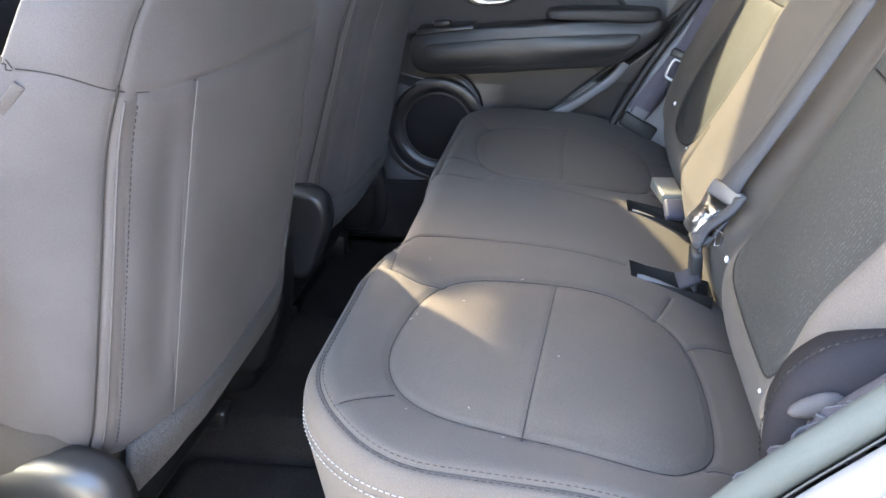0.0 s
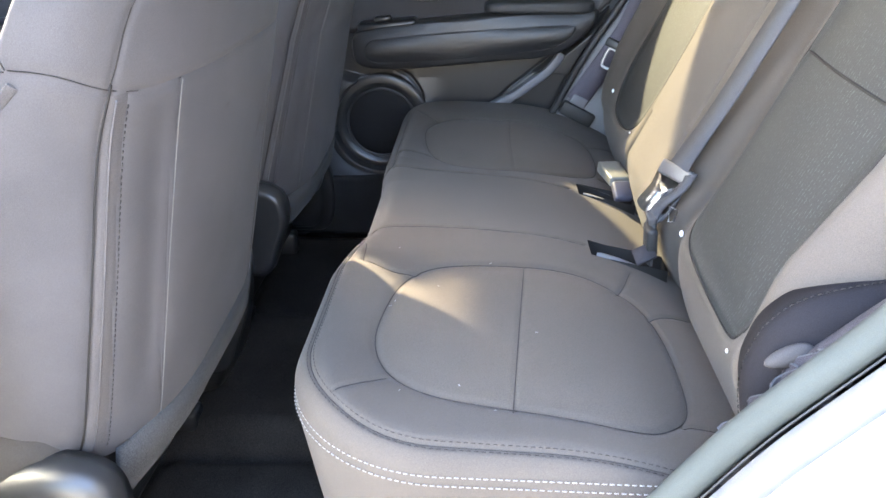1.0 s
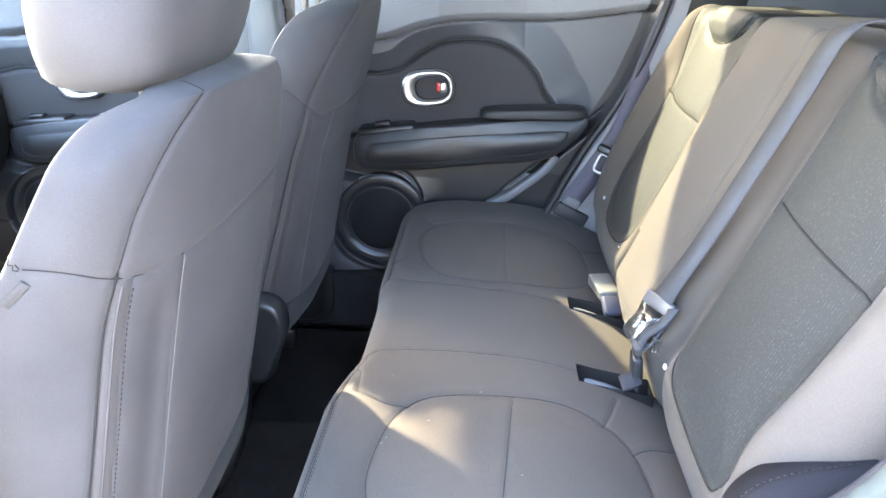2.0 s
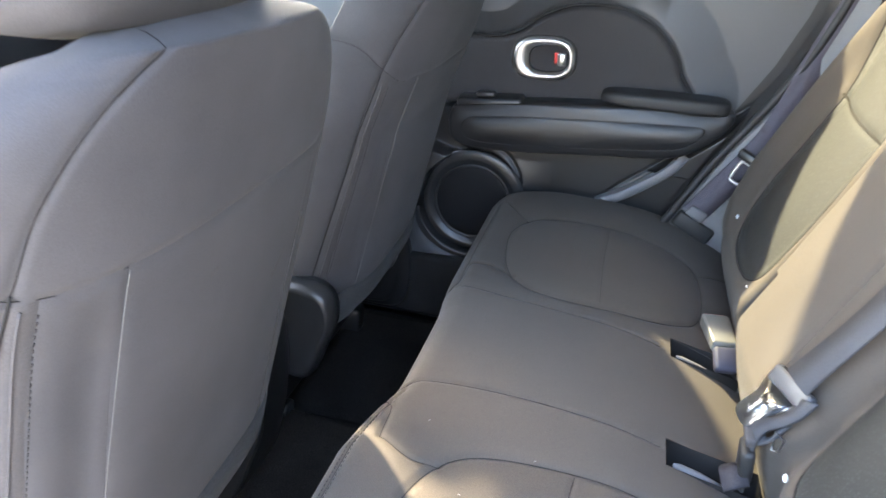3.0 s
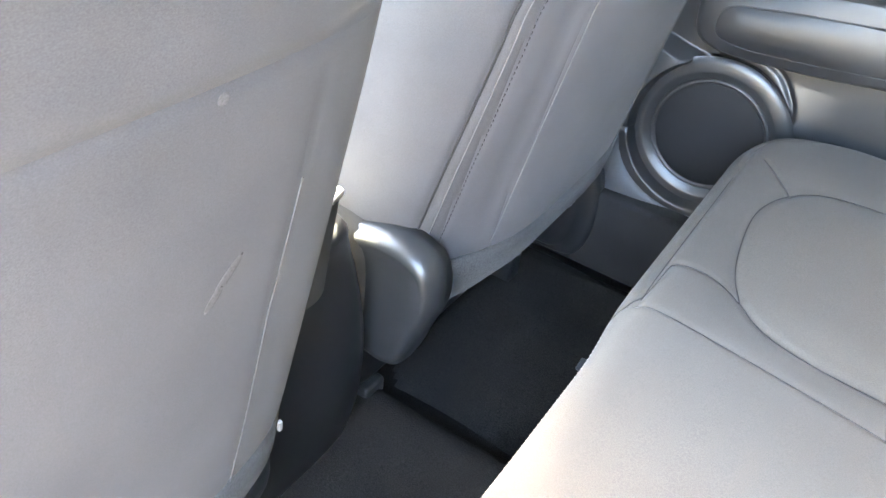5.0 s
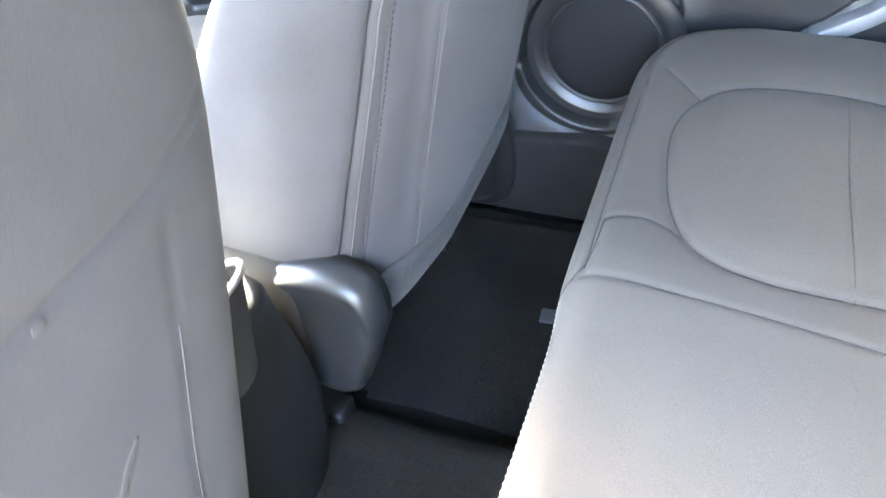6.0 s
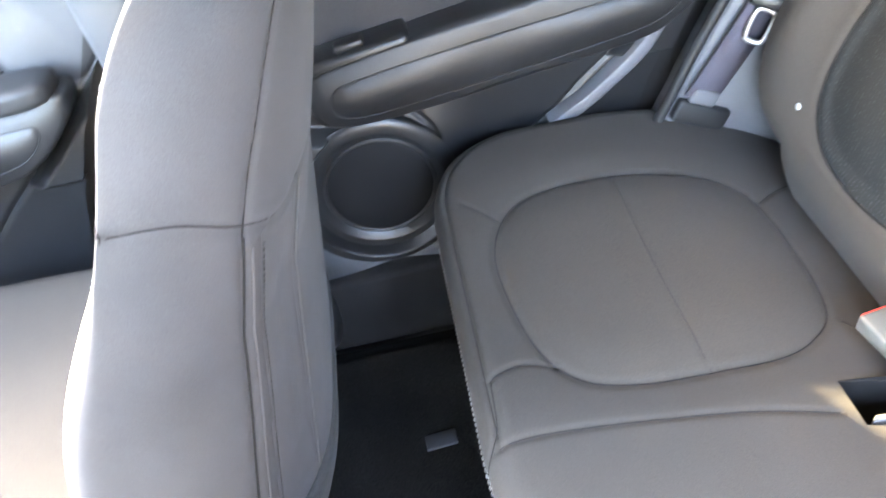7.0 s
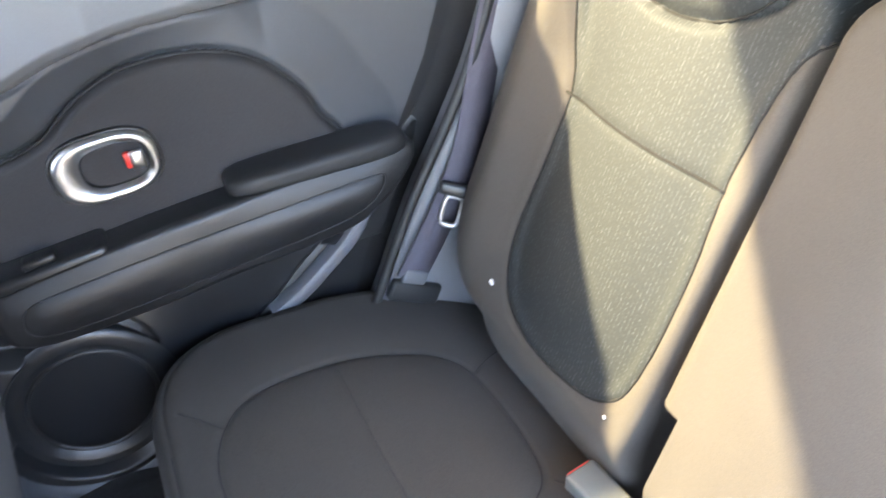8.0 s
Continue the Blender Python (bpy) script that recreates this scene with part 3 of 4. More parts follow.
    if side < 0:
        thread(spline([(-.052, .36), (-.054, .60), (-.055, .85)], 12), False, .0008)
    for y, z in (((-.199, .418), (-.457, .398)) if side < 0 else ((.483, .447), (.224, .432))):
        b = bmesh.new()
        bmesh.ops.create_uvsphere(b, u_segments=10, v_segments=6, radius=.0046 if z > .44 or -.4 < y < 0 else .0024)
        part("trim_pin", turned(b, pose(rest_x(z) - .004 + .006 * (y < 0), y, z) @ Matrix.Diagonal((.6, 1, 1, 1))), "white", ob, "white plastic trim pin")
    if side < 0:
        # black block added deep in the opening, in place of its shade
        part("gap_shade_block", turned(box(-.016, .03, -.020, .014, -.064, .050, .005, 2), pose(.535, .168, .428, 0, 23.7, 0)), "rubber", ob, "black block standing in for the shade in the opening")
        edge = spline([(.45, .34), (.432, .385), (.422, .425), (.419, .45), (.421, .471), (.429, .498), (.442, .516), (.459, .529), (.492, .541), (.545, .553)], 5)
        edge = np.vstack([edge, [(.60, .50), (.60, .36)]])
        c = np.array([.50, .45])
        wing, rows = bmesh.new(), []
        for dy, k in ((.03, .90), (.006, .97), (-.002, 1.0), (-.012, .97), (-.022, .86), (-.027, .6), (-.028, .2)):
            rows.append([wing.verts.new((c[0] + (x - c[0]) * k, -.578 + dy, c[1] + (z - c[1]) * k)) for x, z in edge])
        for a, b in zip(rows, rows[1:]):
            for i in range(len(edge)):
                j = (i + 1) % len(edge)
                wing.faces.new((a[i], a[j], b[j], b[i]))
        wing.faces.new(rows[0])
        wing.faces.new(rows[-1])
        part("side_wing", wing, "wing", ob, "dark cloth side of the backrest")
        stitches("stitching", [(x - .002, -.583, z + .001) for x, z in edge[6:45]], (-.0008, -.0006, .0008), ob, mat="seam", label="dark stitching")
    return ob


backrest("rear_backrest_wide", "wide rear backrest, black woven panel beside plain grey cloth", -.578, .169, -1)
backrest("rear_backrest_narrow", "narrow rear backrest with black woven panel and headrest", .182, .632, 1)


# ---- front seats ----
def seat_back_x(z):
    return -.076 + .19 * (z - .69)


def front_seat(yc):
    ob = thing("front_seat", "front car seat in dark grey-brown cloth with zipped back cover", "car seat", group="front seats", at=(-.35, yc, 0))
    # outline over height: z, half width, half depth
    TOP = .846
    na, K = 260, 2.4
    ang = np.linspace(-math.pi * .5, math.pi * 1.5, na, endpoint=True)
    # even out the height grid below the shoulder
    rows = np.concatenate([np.linspace(.285, .74, 100), .74 + (TOP - .74) * np.sin(np.linspace(0, 1, 60)[1:] * math.pi / 2)])

    def over_height(*knots):
        c = spline(knots, 10)
        return np.interp(rows, c[:, 0], c[:, 1])
    wide = over_height((.285, .208), (.32, .222), (.45, .230), (.60, .236), (.69, .236), (.75, .232), (.78, .224), (.80, .212), (.82, .186), (.833, .145), (.841, .09), (.845, .035), (TOP, .004))
    total = over_height((.285, .21), (.32, .235), (.45, .235), (.55, .212), (.63, .172), (.70, .134), (.76, .110), (.80, .096), (.825, .074), (.84, .034), (TOP, .004))
    # towards the zip: the two covers are pulled tight differently
    crest = ((.285, .146), (.526, .145), (.60, .143), (.645, .136), (.70, .110), (.76, .088), (.80, .079), (TOP, .074)) if yc < 0 else \
        ((.285, .172), (.414, .163), (.526, .146), (.592, .136), (.659, .137), (.707, .140), (.75, .130), (.80, .118), (TOP, .09))
    lean = (.15 if yc > 0 else 0) * np.maximum(0, rows - .60)         # the farther seat's shoulders stand further back
    total += lean
    rise = .03 if yc > 0 else 0.0                                     # and a little higher

    def lifted(z):
        return z + rise * np.clip((z - .71) / .13, 0, 1) ** 1.5
    deep = np.minimum(total * .97, over_height(*crest))
    deep_r = np.minimum(.12, total * .85)       # towards the plain side
    broad = over_height((.285, .252), (.32, .272), (.45, .283), (.65, .295), (.71, .290), (.75, .273), (.78, .254), (.803, .230), (.82, .200), (.833, .158), (.841, .106), (.845, .05), (TOP, .004))
    Z = np.repeat(rows[:, None], na, 1)
    c, s = np.cos(ang)[None], np.sin(ang)[None]
    KR = 4.5
    Yl = np.where(c > 0, broad[:, None] * np.abs(c) ** (2 / KR), -wide[:, None] * np.abs(c) ** np.where(s > 0, 2 / K, 2 / 5.5))
    reach = np.interp(rows, [.74, TOP], [0, .062])
    mid = (seat_back_x(rows) + lean - np.maximum(deep, reach))[:, None]
    mid_r = (seat_back_x(rows) + lean - np.maximum(deep_r, reach))[:, None]
    front, front_r = total - deep, total - deep_r
    Dx = np.where(s > 0, np.where(c > 0, deep_r[:, None] * np.abs(s) ** (2 / KR), deep[:, None] * np.abs(s) ** (2 / K)),
                  -np.where(c > 0, front_r[:, None] * np.abs(s) ** (2 / 3.5), front[:, None] * np.abs(s) ** (2 / 5.5)))
    rear = s > 0.02
    press = np.zeros(Z.shape)
    lines = ([(-.199, .31), (-.199, .60), (-.197, .69), (-.186, .75), (-.15, .80), (-.08, .842)], [(-.121, .30), (-.121, .50), (-.118, .678)],
             [(.172, .30), (.182, .40), (.188, .50), (.200, .60), (.207, .66)], [(-.26, .728), (-.232, .706), (-.199, .686), (-.16, .678), (-.118, .679), (.0, .679), (.14, .680), (.205, .682), (.26, .69)], [(-.182, .31), (-.182, .676)])
    if yc > 0:
        lines[3][:3] = [(-.26, .755), (-.232, .736), (-.199, .702)]
    for k, ln in enumerate(lines):
        press += groove(distance(Yl, Z, spline(ln, 6)), .0024 if k in (0, 3) else .0014, .003) * rear
    # the cloth sinks between the zip's crest and the piping
    press += .0065 * np.exp(-((Yl + .140) / .021) ** 2) * rear * np.clip((.67 - Z) / .06, 0, 1) * np.clip((Z - .33) / .06, 0, 1)
    # the zip lies in a shallow channel
    channel = (np.abs(Yl + .191) < .007) & (Z < .684) & (Z > .3) & rear
    press -= .0004 * channel
    X = np.where(c > 0, mid_r, mid) + Dx - press * s
    P = np.stack([X + 0 * Z, yc + Yl - press * c, lifted(Z)], -1)
    cy, cz = mid_cells(Yl), mid_cells(Z)
    cr = mid_cells(np.repeat(s, len(rows), 0)) > .02
    region = np.zeros(cy.shape, int)
    region[cr & (cz < .678) & (cy < -.199)] = 1
    region[cr & (cz < .678) & (np.abs(cy + .1905) < .0085)] = 2
    region[cr & (cz < .678) & (cy > -.182)] = 3
    region[cr & (cz < .678) & (cy > -.12)] = 4
    made = panels(P, region, {0: ("seat_back", "rear_cloth", ""), 1: ("side_panel", "rear_cloth", ""), 2: ("zip_tape", "tape", "grey zip tape"),
                              3: ("back_strip", "rear_cloth", ""), 4: ("back_panel", "rear_cloth", "")}, ob)
    def on_back(y, z, lift=0.0):
        w, dp = np.interp(z, rows, wide if y < 0 else broad), np.interp(z, rows, deep if y < 0 else deep_r)
        k = K if y < 0 else KR
        q = max(0.0, 1 - (abs(y) / w) ** k) ** (1 / k)
        return (float(np.interp(z, rows, (mid if y < 0 else mid_r)[:, 0]) + dp * q + lift * q), yc + y - lift * .6, float(lifted(z)))
    # zip teeth, running up the tape
    part("zip", tube([on_back(-.191, z, .0010) for z in np.linspace(.305, .676, 60)], .0011, 6), "tape", made[2], "grey zip teeth")
    stitches("stitching", [on_back(-.1812, z, .001) for z in np.linspace(.305, .674, 90)], (.0008, -.0004, 0), made[3], mat="seam", radius=.0005, label="dark stitching")
    part("piping", tube([on_back(-.121 + .003 * max(0, (z - .5) / .18), z, .0008) for z in np.linspace(.305, .678, 50)], .0006, 6), "pipe", ob, "pale grey piping")
    part("piping", tube([on_back(float(np.interp(z, [.3, .4, .5, .6, .66], [.172, .182, .188, .200, .207])), z, .0004) for z in np.linspace(.305, .60, 50)], .0005, 6), "tape", ob, "pale grey piping")
    for ln, r_, sunk in ((lines[0][:3], .0011, .0010), (lines[0][2:], .0006, .0020), (lines[3][:5], .0005, .0022)):
        part("seam", tube([on_back(a_, b_, -sunk) for a_, b_ in spline(ln, 14) if abs(a_) < .25], r_, 5), "seam", ob)
    if yc < 0:
        for sy, sz, length_, turn_ in ((.146, .563, .032, 50), (.138, .552, .018, 54), (-.004, .623, .016, 12), (.134, .675, .007, 80)):
            b_ = bmesh.new()
            bmesh.ops.create_uvsphere(b_, u_segments=14, v_segments=6, radius=1)
            px_, py_, pz_ = on_back(sy, sz, .0002)
            part("scuff", turned(b_, pose(px_, py_, pz_) @ pose(0, 0, 0, 0, 11, 0) @ pose(0, 0, 0, turn_ - 90, 0, 0) @ Matrix.Diagonal((.00025, .0034, length_ / 2, 1))), "scuffed", ob, "pale scuff mark")
    # the cross seam goes on along the side to the forward edge
    z0 = .737 if yc > 0 else .707
    side_seam = []
    for k in np.linspace(0, .93, 14):
        j = int(np.argmin(np.abs(rows - (z0 + .014 * k))))
        side_seam.append((mid[j, 0] - front[j] * k, yc - wide[j] * (1 - k ** 5.5) ** (1 / 5.5) - .0001, float(lifted(rows[j]))))
    part("seam", tube(side_seam, .0006, 5), "seam", ob)
    # felt hem under the cloth
    ysq = np.linspace(-.172, .262, 46)
    vs, fs = [], []
    for y in ysq:
        k, w = (K, .228) if y < 0 else (KR, .272)
        low = float(np.interp(y, [-.172, -.15, -.10, .0, .18, .262], [.218, .230, .249, .261, .265, .274]))
        top = float(np.interp(y, [-.172, -.15, .0, .262], [.291, .300, .312, .328]))
        for zz, off in ((top, .0012), ((top + low) / 2, .0035), (low + .004, .003), (low, .0), (low + .002, -.006), (top, -.008)):
            e = max(0.0, 1 - (abs(y) / w) ** k) ** (1 / k)
            dp = float(np.interp(zz, rows, deep if y < 0 else deep_r))
            vs.append((float(np.interp(zz, rows, (mid if y < 0 else mid_r)[:, 0])) + dp * e + off + .19 * min(0.0, zz - .285), yc + y - off * .3, zz))
    n_ = len(ysq)
    for i in range(n_ - 1):
        for k in range(6):
            fs.append((i * 6 + k, i * 6 + (k + 1) % 6, (i + 1) * 6 + (k + 1) % 6, (i + 1) * 6 + k))
    fs += [(5, 4, 3, 2, 1, 0), tuple((n_ - 1) * 6 + k for k in range(6))]
    part("hem", (vs, fs), "fuzz", ob, "grey felt hem")
    # pale stitching down the forward edge of the side
    edge_pts = []
    for z in np.linspace(.36, .80, 120):
        j = int(np.argmin(np.abs(rows - z)))
        a_ = math.radians(180 + 40)
        y_ = -wide[j] * abs(math.cos(a_)) ** (2 / 5.5)
        x_ = mid[j, 0] - front[j] * abs(math.sin(a_)) ** (2 / 5.5)
        edge_pts.append((x_, yc + y_, float(lifted(rows[j]))))
    stitches("stitching", edge_pts, (-.0006, -.0012, 0), ob, length=.004, gap=.003, radius=.0008, label="pale edge stitching")
    if yc < 0:
        part("cloth_tag", turned(box(-.016, .016, -.0015, .0015, -.0045, .0045, .001), pose(-.186, yc - .2365, .686) @ pose(0, 0, 0, 0, -44, 0) @ pose(0, 0, 0, 25, 0, 0)), "tape", ob, "small folded grey cloth tag")
        hook = turned(box(-.002, .002, -.002, .002, -.009, .009, .001), pose(-.176, yc + .2535, .292) @ pose(0, 0, 0, 12, 14, 0))
        part("cover_hook", hook, "white", ob, "small white plastic hook at the hem")
    # headrest on two posts
    hb = bmesh.new()
    bmesh.ops.create_cube(hb, size=1)
    bmesh.ops.subdivide_edges(hb, edges=hb.edges[:], cuts=7, use_grid_fill=True)
    for v in hb.verts:
        p = v.co * 2
        q = Vector((p.x * math.sqrt(1 - p.y ** 2 / 2 * .7 - p.z ** 2 / 2 * .7 + p.y ** 2 * p.z ** 2 / 3 * .5), p.y * math.sqrt(1 - p.x ** 2 / 2 * .7 - p.z ** 2 / 2 * .6 + p.x ** 2 * p.z ** 2 / 3 * .5), p.z * math.sqrt(1 - p.x ** 2 / 2 * .6 - p.y ** 2 / 2 * .6 + p.x ** 2 * p.y ** 2 / 3 * .5)))
        v.co = Vector((q.x * .075 + q.z * .018, q.y * .165, q.z * .102))
    turned(hb, pose(-.132 - .01 * (yc > 0), yc - .004, .924 + 2 * rise))
    head = part("headrest", hb, "rear_cloth", ob)
    for s_ in (-.055, .055):
        part("headrest_post", tube([(x, yc + s_, z + rise) for x, z in ((-.135, .82), (-.133, .85), (-.130, .92))], .006, 8), "chrome", head, "chrome post")
    # seat cushion, its frame and the rounded hinge covers
    cb = bmesh.new()
    bmesh.ops.create_cube(cb, size=1)
    bmesh.ops.subdivide_edges(cb, edges=cb.edges[:], cuts=9, use_grid_fill=True)
    for v in cb.verts:
        p = v.co * 2
        x, y, z = p
        k = max(abs(x), abs(y), abs(z))
        L = (abs(x) ** 6 + abs(y) ** 6 + abs(z) ** 6) ** (1 / 6)
        x, y, z = x / L * k, y / L * k, z / L * k
        crown = .018 * (abs(y) > .55) * (abs(y) - .55) / .45 if z > 0 else 0
        v.co = Vector((-.475 + x * .265, yc + y * .255, .285 + z * .085 + crown - (x + 1) * .012))
    part("seat_cushion", cb, "dimmed_base", ob)
    part("seat_frame", box(-.66, -.27, yc - .215, yc + .215, .06, .215, .02), "plastic", ob, "black plastic seat frame")
    drop = .028 if yc < 0 else .0
    for s_ in (-1, 1):
        part("seat_rail", box(-.70, -.26, yc + s_ * .19 - .02, yc + s_ * .19 + .02, .0, .07, .006), "plastic", ob)
        prof2 = spline([(-.40, .318), (-.32, .334), (-.235, .35), (-.178, .335), (-.165, .285), (-.183, .225), (-.205, .172), (-.25, .165), (-.37, .205)], 5, True)
        hb = bmesh.new()
        layers = []
        dish = ((.0, .97), (.018, 1.0), (.034, .98), (.043, .89), (.0452, .83), (.0445, .77), (.0425, .70), (.041, .5), (.0405, .2))
        for off, k in dish if yc > 0 else ((.0, .97), (.016, 1.0), (.028, .985), (.036, .945), (.0415, .88), (.0445, .79), (.0458, .68), (.0462, .5), (.0464, .2)):
            yy = yc + s_ * (.195 + (.012 if yc < 0 and s_ < 0 else 0) + off)
            layers.append([hb.verts.new((-.225 + (x + .225) * k, yy, .265 - drop + (z - .265) * k)) for x, z in prof2])
        for a, b in zip(layers, layers[1:]):
            for i in range(len(prof2)):
                j = (i + 1) % len(prof2)
                hb.faces.new((a[i], a[j], b[j], b[i]))
        hb.faces.new(layers[0])
        hb.faces.new(layers[-1])
        part("hinge_cover", hb, "charcoal", ob, "rounded dark grey plastic hinge cover")
    return ob


front_seat(-.352)
front_seat(.352)


# ---- centre console ----
def centre_console():
    ob = thing("centre_console", "black plastic centre console between the front seats", "console", at=(-.5, 0, .05))
    bm = bmesh.new()
    side_line = spline([(-.98, .045), (-.29, .045), (-.25, .052), (-.235, .09), (-.221, .16), (-.212, .26), (-.220, .37), (-.245, .41), (-.45, .42), (-.75, .36), (-.98, .36)], 5)
    rows = []
    for t in np.linspace(-1, 1, 15):
        k = max(0.0, 1 - abs(t) ** 3.2) ** .31 * .10 + .90
        row = []
        for x, z in side_line:
            half = float(np.interp(z, [.05, .14, .25, .43], [.105, .102, .09, .055]))
            row.append(bm.verts.new((-.6 + (x + .6) * k, t * half, z)))
        rows.append(row)
    for a, b in zip(rows, rows[1:]):
        for i in range(len(side_line)):
            j = (i + 1) % len(side_line)
            bm.faces.new((a[i], a[j], b[j], b[i]))
    bm.faces.new(rows[0])
    bm.faces.new(rows[-1])
    part("console_body", bm, "plastic", ob)
    # cup well with a bright rim at the rear end
    loop = [(-.226 + .040 * math.cos(a), -.031 + .046 * math.sin(a), .456 + .026 * math.cos(a)) for a in np.linspace(0, 2 * math.pi, 32, endpoint=False)]
    low = [(-.236 + .036 * math.cos(a), -.031 + .040 * math.sin(a), .37) for a in np.linspace(0, 2 * math.pi, 32, endpoint=False)]
    vs = loop + low
    part("cup_well", (vs, [(i, (i + 1) % 32, 32 + (i + 1) % 32, 32 + i) for i in range(32)] + [tuple(range(63, 31, -1))]), "rubber", ob, "black cup well")
    part("cup_rim", tube(loop, .003, 8, True), "chrome", ob, "bright cup rim")
    return ob


centre_console()


def floor_mat(yc):
    ob = thing("floor_mat", "black carpeted rear floor mat lying in the footwell", "floor mat", group="rear floor mats", at=(-.1, yc, .0))
    xs, ys = np.linspace(-.30, .02, 34), np.linspace(yc - .205, yc + .205, 42)
    X, Y = np.meshgrid(xs, ys, indexing="ij")
    d = rounded(X, Y, -.30, .02, yc - .205, yc + .205, .04)
    Z = .012 + .006 * np.clip(d / .01, 0, 1) + .004 * np.sin(X * 23 + Y * 11) * np.sin(Y * 19)
    quads = [(i * 42 + j, (i + 1) * 42 + j, (i + 1) * 42 + j + 1, i * 42 + j + 1) for i in range(33) for j in range(41) if d[i, j] > -.002 and d[i + 1, j + 1] > -.002]
    part("mat_surface", (np.stack([X, Y, Z], -1).reshape(-1, 3).tolist(), quads), "carpet", ob)
    if yc > 0:
        part("mat_label", turned(box(-.024, .024, -.013, .013, -.002, .003, .0015), pose(-.055, yc + .0, .022, 0, 0, 4)), "doorgrey", ob, "small grey mat label")
    return ob


floor_mat(.425)
floor_mat(-.425)


# ---- far doors ----
D_PANEL = [(-.30, .60), (-.12, .655), (-.06, .66), (-.01, .675), (.04, .712), (.10, .738), (.18, .742), (.25, .722), (.30, .68), (.328, .63), (.335, .56), (.0, .52), (-.30, .50)]
BAND = [(-.30, .72), (-.10, .735), (-.03, .745), (.05, .772), (.14, .785), (.26, .787), (.38, .79), (.47, .80), (.56, .81), (.60, .78), (.56, .70), (.50, .605), (.43, .535), (.34, .455), (.26, .39), (.20, .34), (.10, .30), (-.30, .30)]


def door_panel(shift, name, label):
    """An inner door panel with all that is fixed to it; shift: metres along the car from the rear door."""
    ob = thing(name, label, "car door", kind="structure", at=(.1 + shift, .72, .4))
    x1 = .60
    fine = 1.7 if shift == 0 else 1
    xs, zs = np.linspace(-.25, x1, int(200 * fine)), np.linspace(.10, .93, int(205 * fine))
    X, Z = np.meshgrid(xs, zs, indexing="ij")
    rear = np.interp(Z, [.086, .286, .37, .48, .57, .66, .76, .886, .93], [.335, .33, .36, .415, .47, .52, .56, .595, .60])
    X = -.25 + (X + .25) / (x1 + .25) * (rear + .25)
    band, dpan = spline(BAND, 6, True), spline(D_PANEL, 6, True)
    db, dd = distance(X, Z, band, True), distance(X, Z, dpan, True)
    inb, ind = inside(X, Z, band), inside(X, Z, dpan)
    into = .0 * X
    into += np.where(inb, 0, .022 * np.clip(db / .018, 0, 1) ** .7) * (Z > .42)
    into += np.where(ind, .010 * np.clip(dd / .012, 0, 1) ** .6, 0)
    # forward the trim hangs over, aft it leans out
    hang = np.clip((.28 - X) / .2, 0, 1) * (Z > .55) * ~ind
    into += hang * .034 * np.clip(dd / .05, 0, 1) - (1 - np.clip((.28 - X) / .2, 0, 1)) * (Z > .55) * ~ind * inb * .018 * np.clip(dd / .09, 0, 1)
    into -= groove(dd, .006, .005)
    into -= groove(db, .004, .004)
    into += .012 * np.clip((.40 - Z) / .06, 0, 1) * np.clip((.10 - X) / .08, 0, 1)
    into -= .02 * np.clip((Z - .85) / .08, 0, 1) ** 2
    # raised house round the loudspeaker
    house = spline([(-.25, .405), (-.12, .405), (-.03, .378), (.03, .33), (.075, .275), (.05, .20), (-.02, .155), (-.10, .14), (-.25, .14)], 6, True)
    dh, inh = distance(X, Z, house, True), inside(X, Z, house)
    into += np.where(inh, .030 * np.clip(dh / .016, 0, 1) ** .6, 0)
    r = np.hypot(X + .068, Z - .29)
    into -= .030 * np.clip((.119 - r) / .012, 0, 1)
    into -= groove(distance(X, Z, spline([(-.03, .42), (.0, .405), (.025, .375), (.035, .35)], 5)), .005, .004)
    Y = .722 - into
    P = np.stack([X + shift, Y, Z], -1)
    part("panel_gap", tube([(x + shift, .7165, z) for x, z in dpan if z > .56 and x > -.24], .0022, 6), "rubber", ob)
    cx, cz = mid_cells(X), mid_cells(Z)
    region = np.zeros(cx.shape, int)
    out_, near_band = ~inside(cx, cz, band), distance(cx, cz, band, True)
    region[~out_ & (cz > .54)] = 3
    region[out_ & (cz > .56)] = 1
    along = (cx + .25) / (mid_cells(rear) + .25)
    region[out_ & (cx > .18) & (cz < .58)] = 4
    region[(along > .972) & (cz > .5)] = 4
    region[inside(cx, cz, dpan)] = 2
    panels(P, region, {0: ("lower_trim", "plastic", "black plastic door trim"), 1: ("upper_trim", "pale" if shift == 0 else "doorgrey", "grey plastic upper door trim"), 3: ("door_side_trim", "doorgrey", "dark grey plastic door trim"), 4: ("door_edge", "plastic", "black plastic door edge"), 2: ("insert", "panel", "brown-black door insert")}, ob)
    # pale strip that follows the rear edge of the lower trim
    mid_line = spline([(.205, .335), (.232, .350), (.264, .369), (.292, .390), (.330, .420), (.352, .444), (.368, .470)], 5)
    sv, sf = [], []
    for i, (x, z) in enumerate(mid_line):
        tx, tz = mid_line[min(i + 1, len(mid_line) - 1)] - mid_line[max(i - 1, 0)]
        L = math.hypot(tx, tz)
        for w, y in ((-.010, .722), (-.010, .696), (-.008, .694), (.008, .694), (.010, .696), (.010, .722)):
            sv.append((x - tz / L * w + shift, y, z + tx / L * w))
    for i in range(len(mid_line) - 1):
        sf += [(i * 6 + k, i * 6 + k + 1, i * 6 + k + 7, i * 6 + k + 6) for k in range(5)]
    if shift == 0:
        part("trim_strip", (sv, sf), "midgrey", ob, "pale grey trim strip")
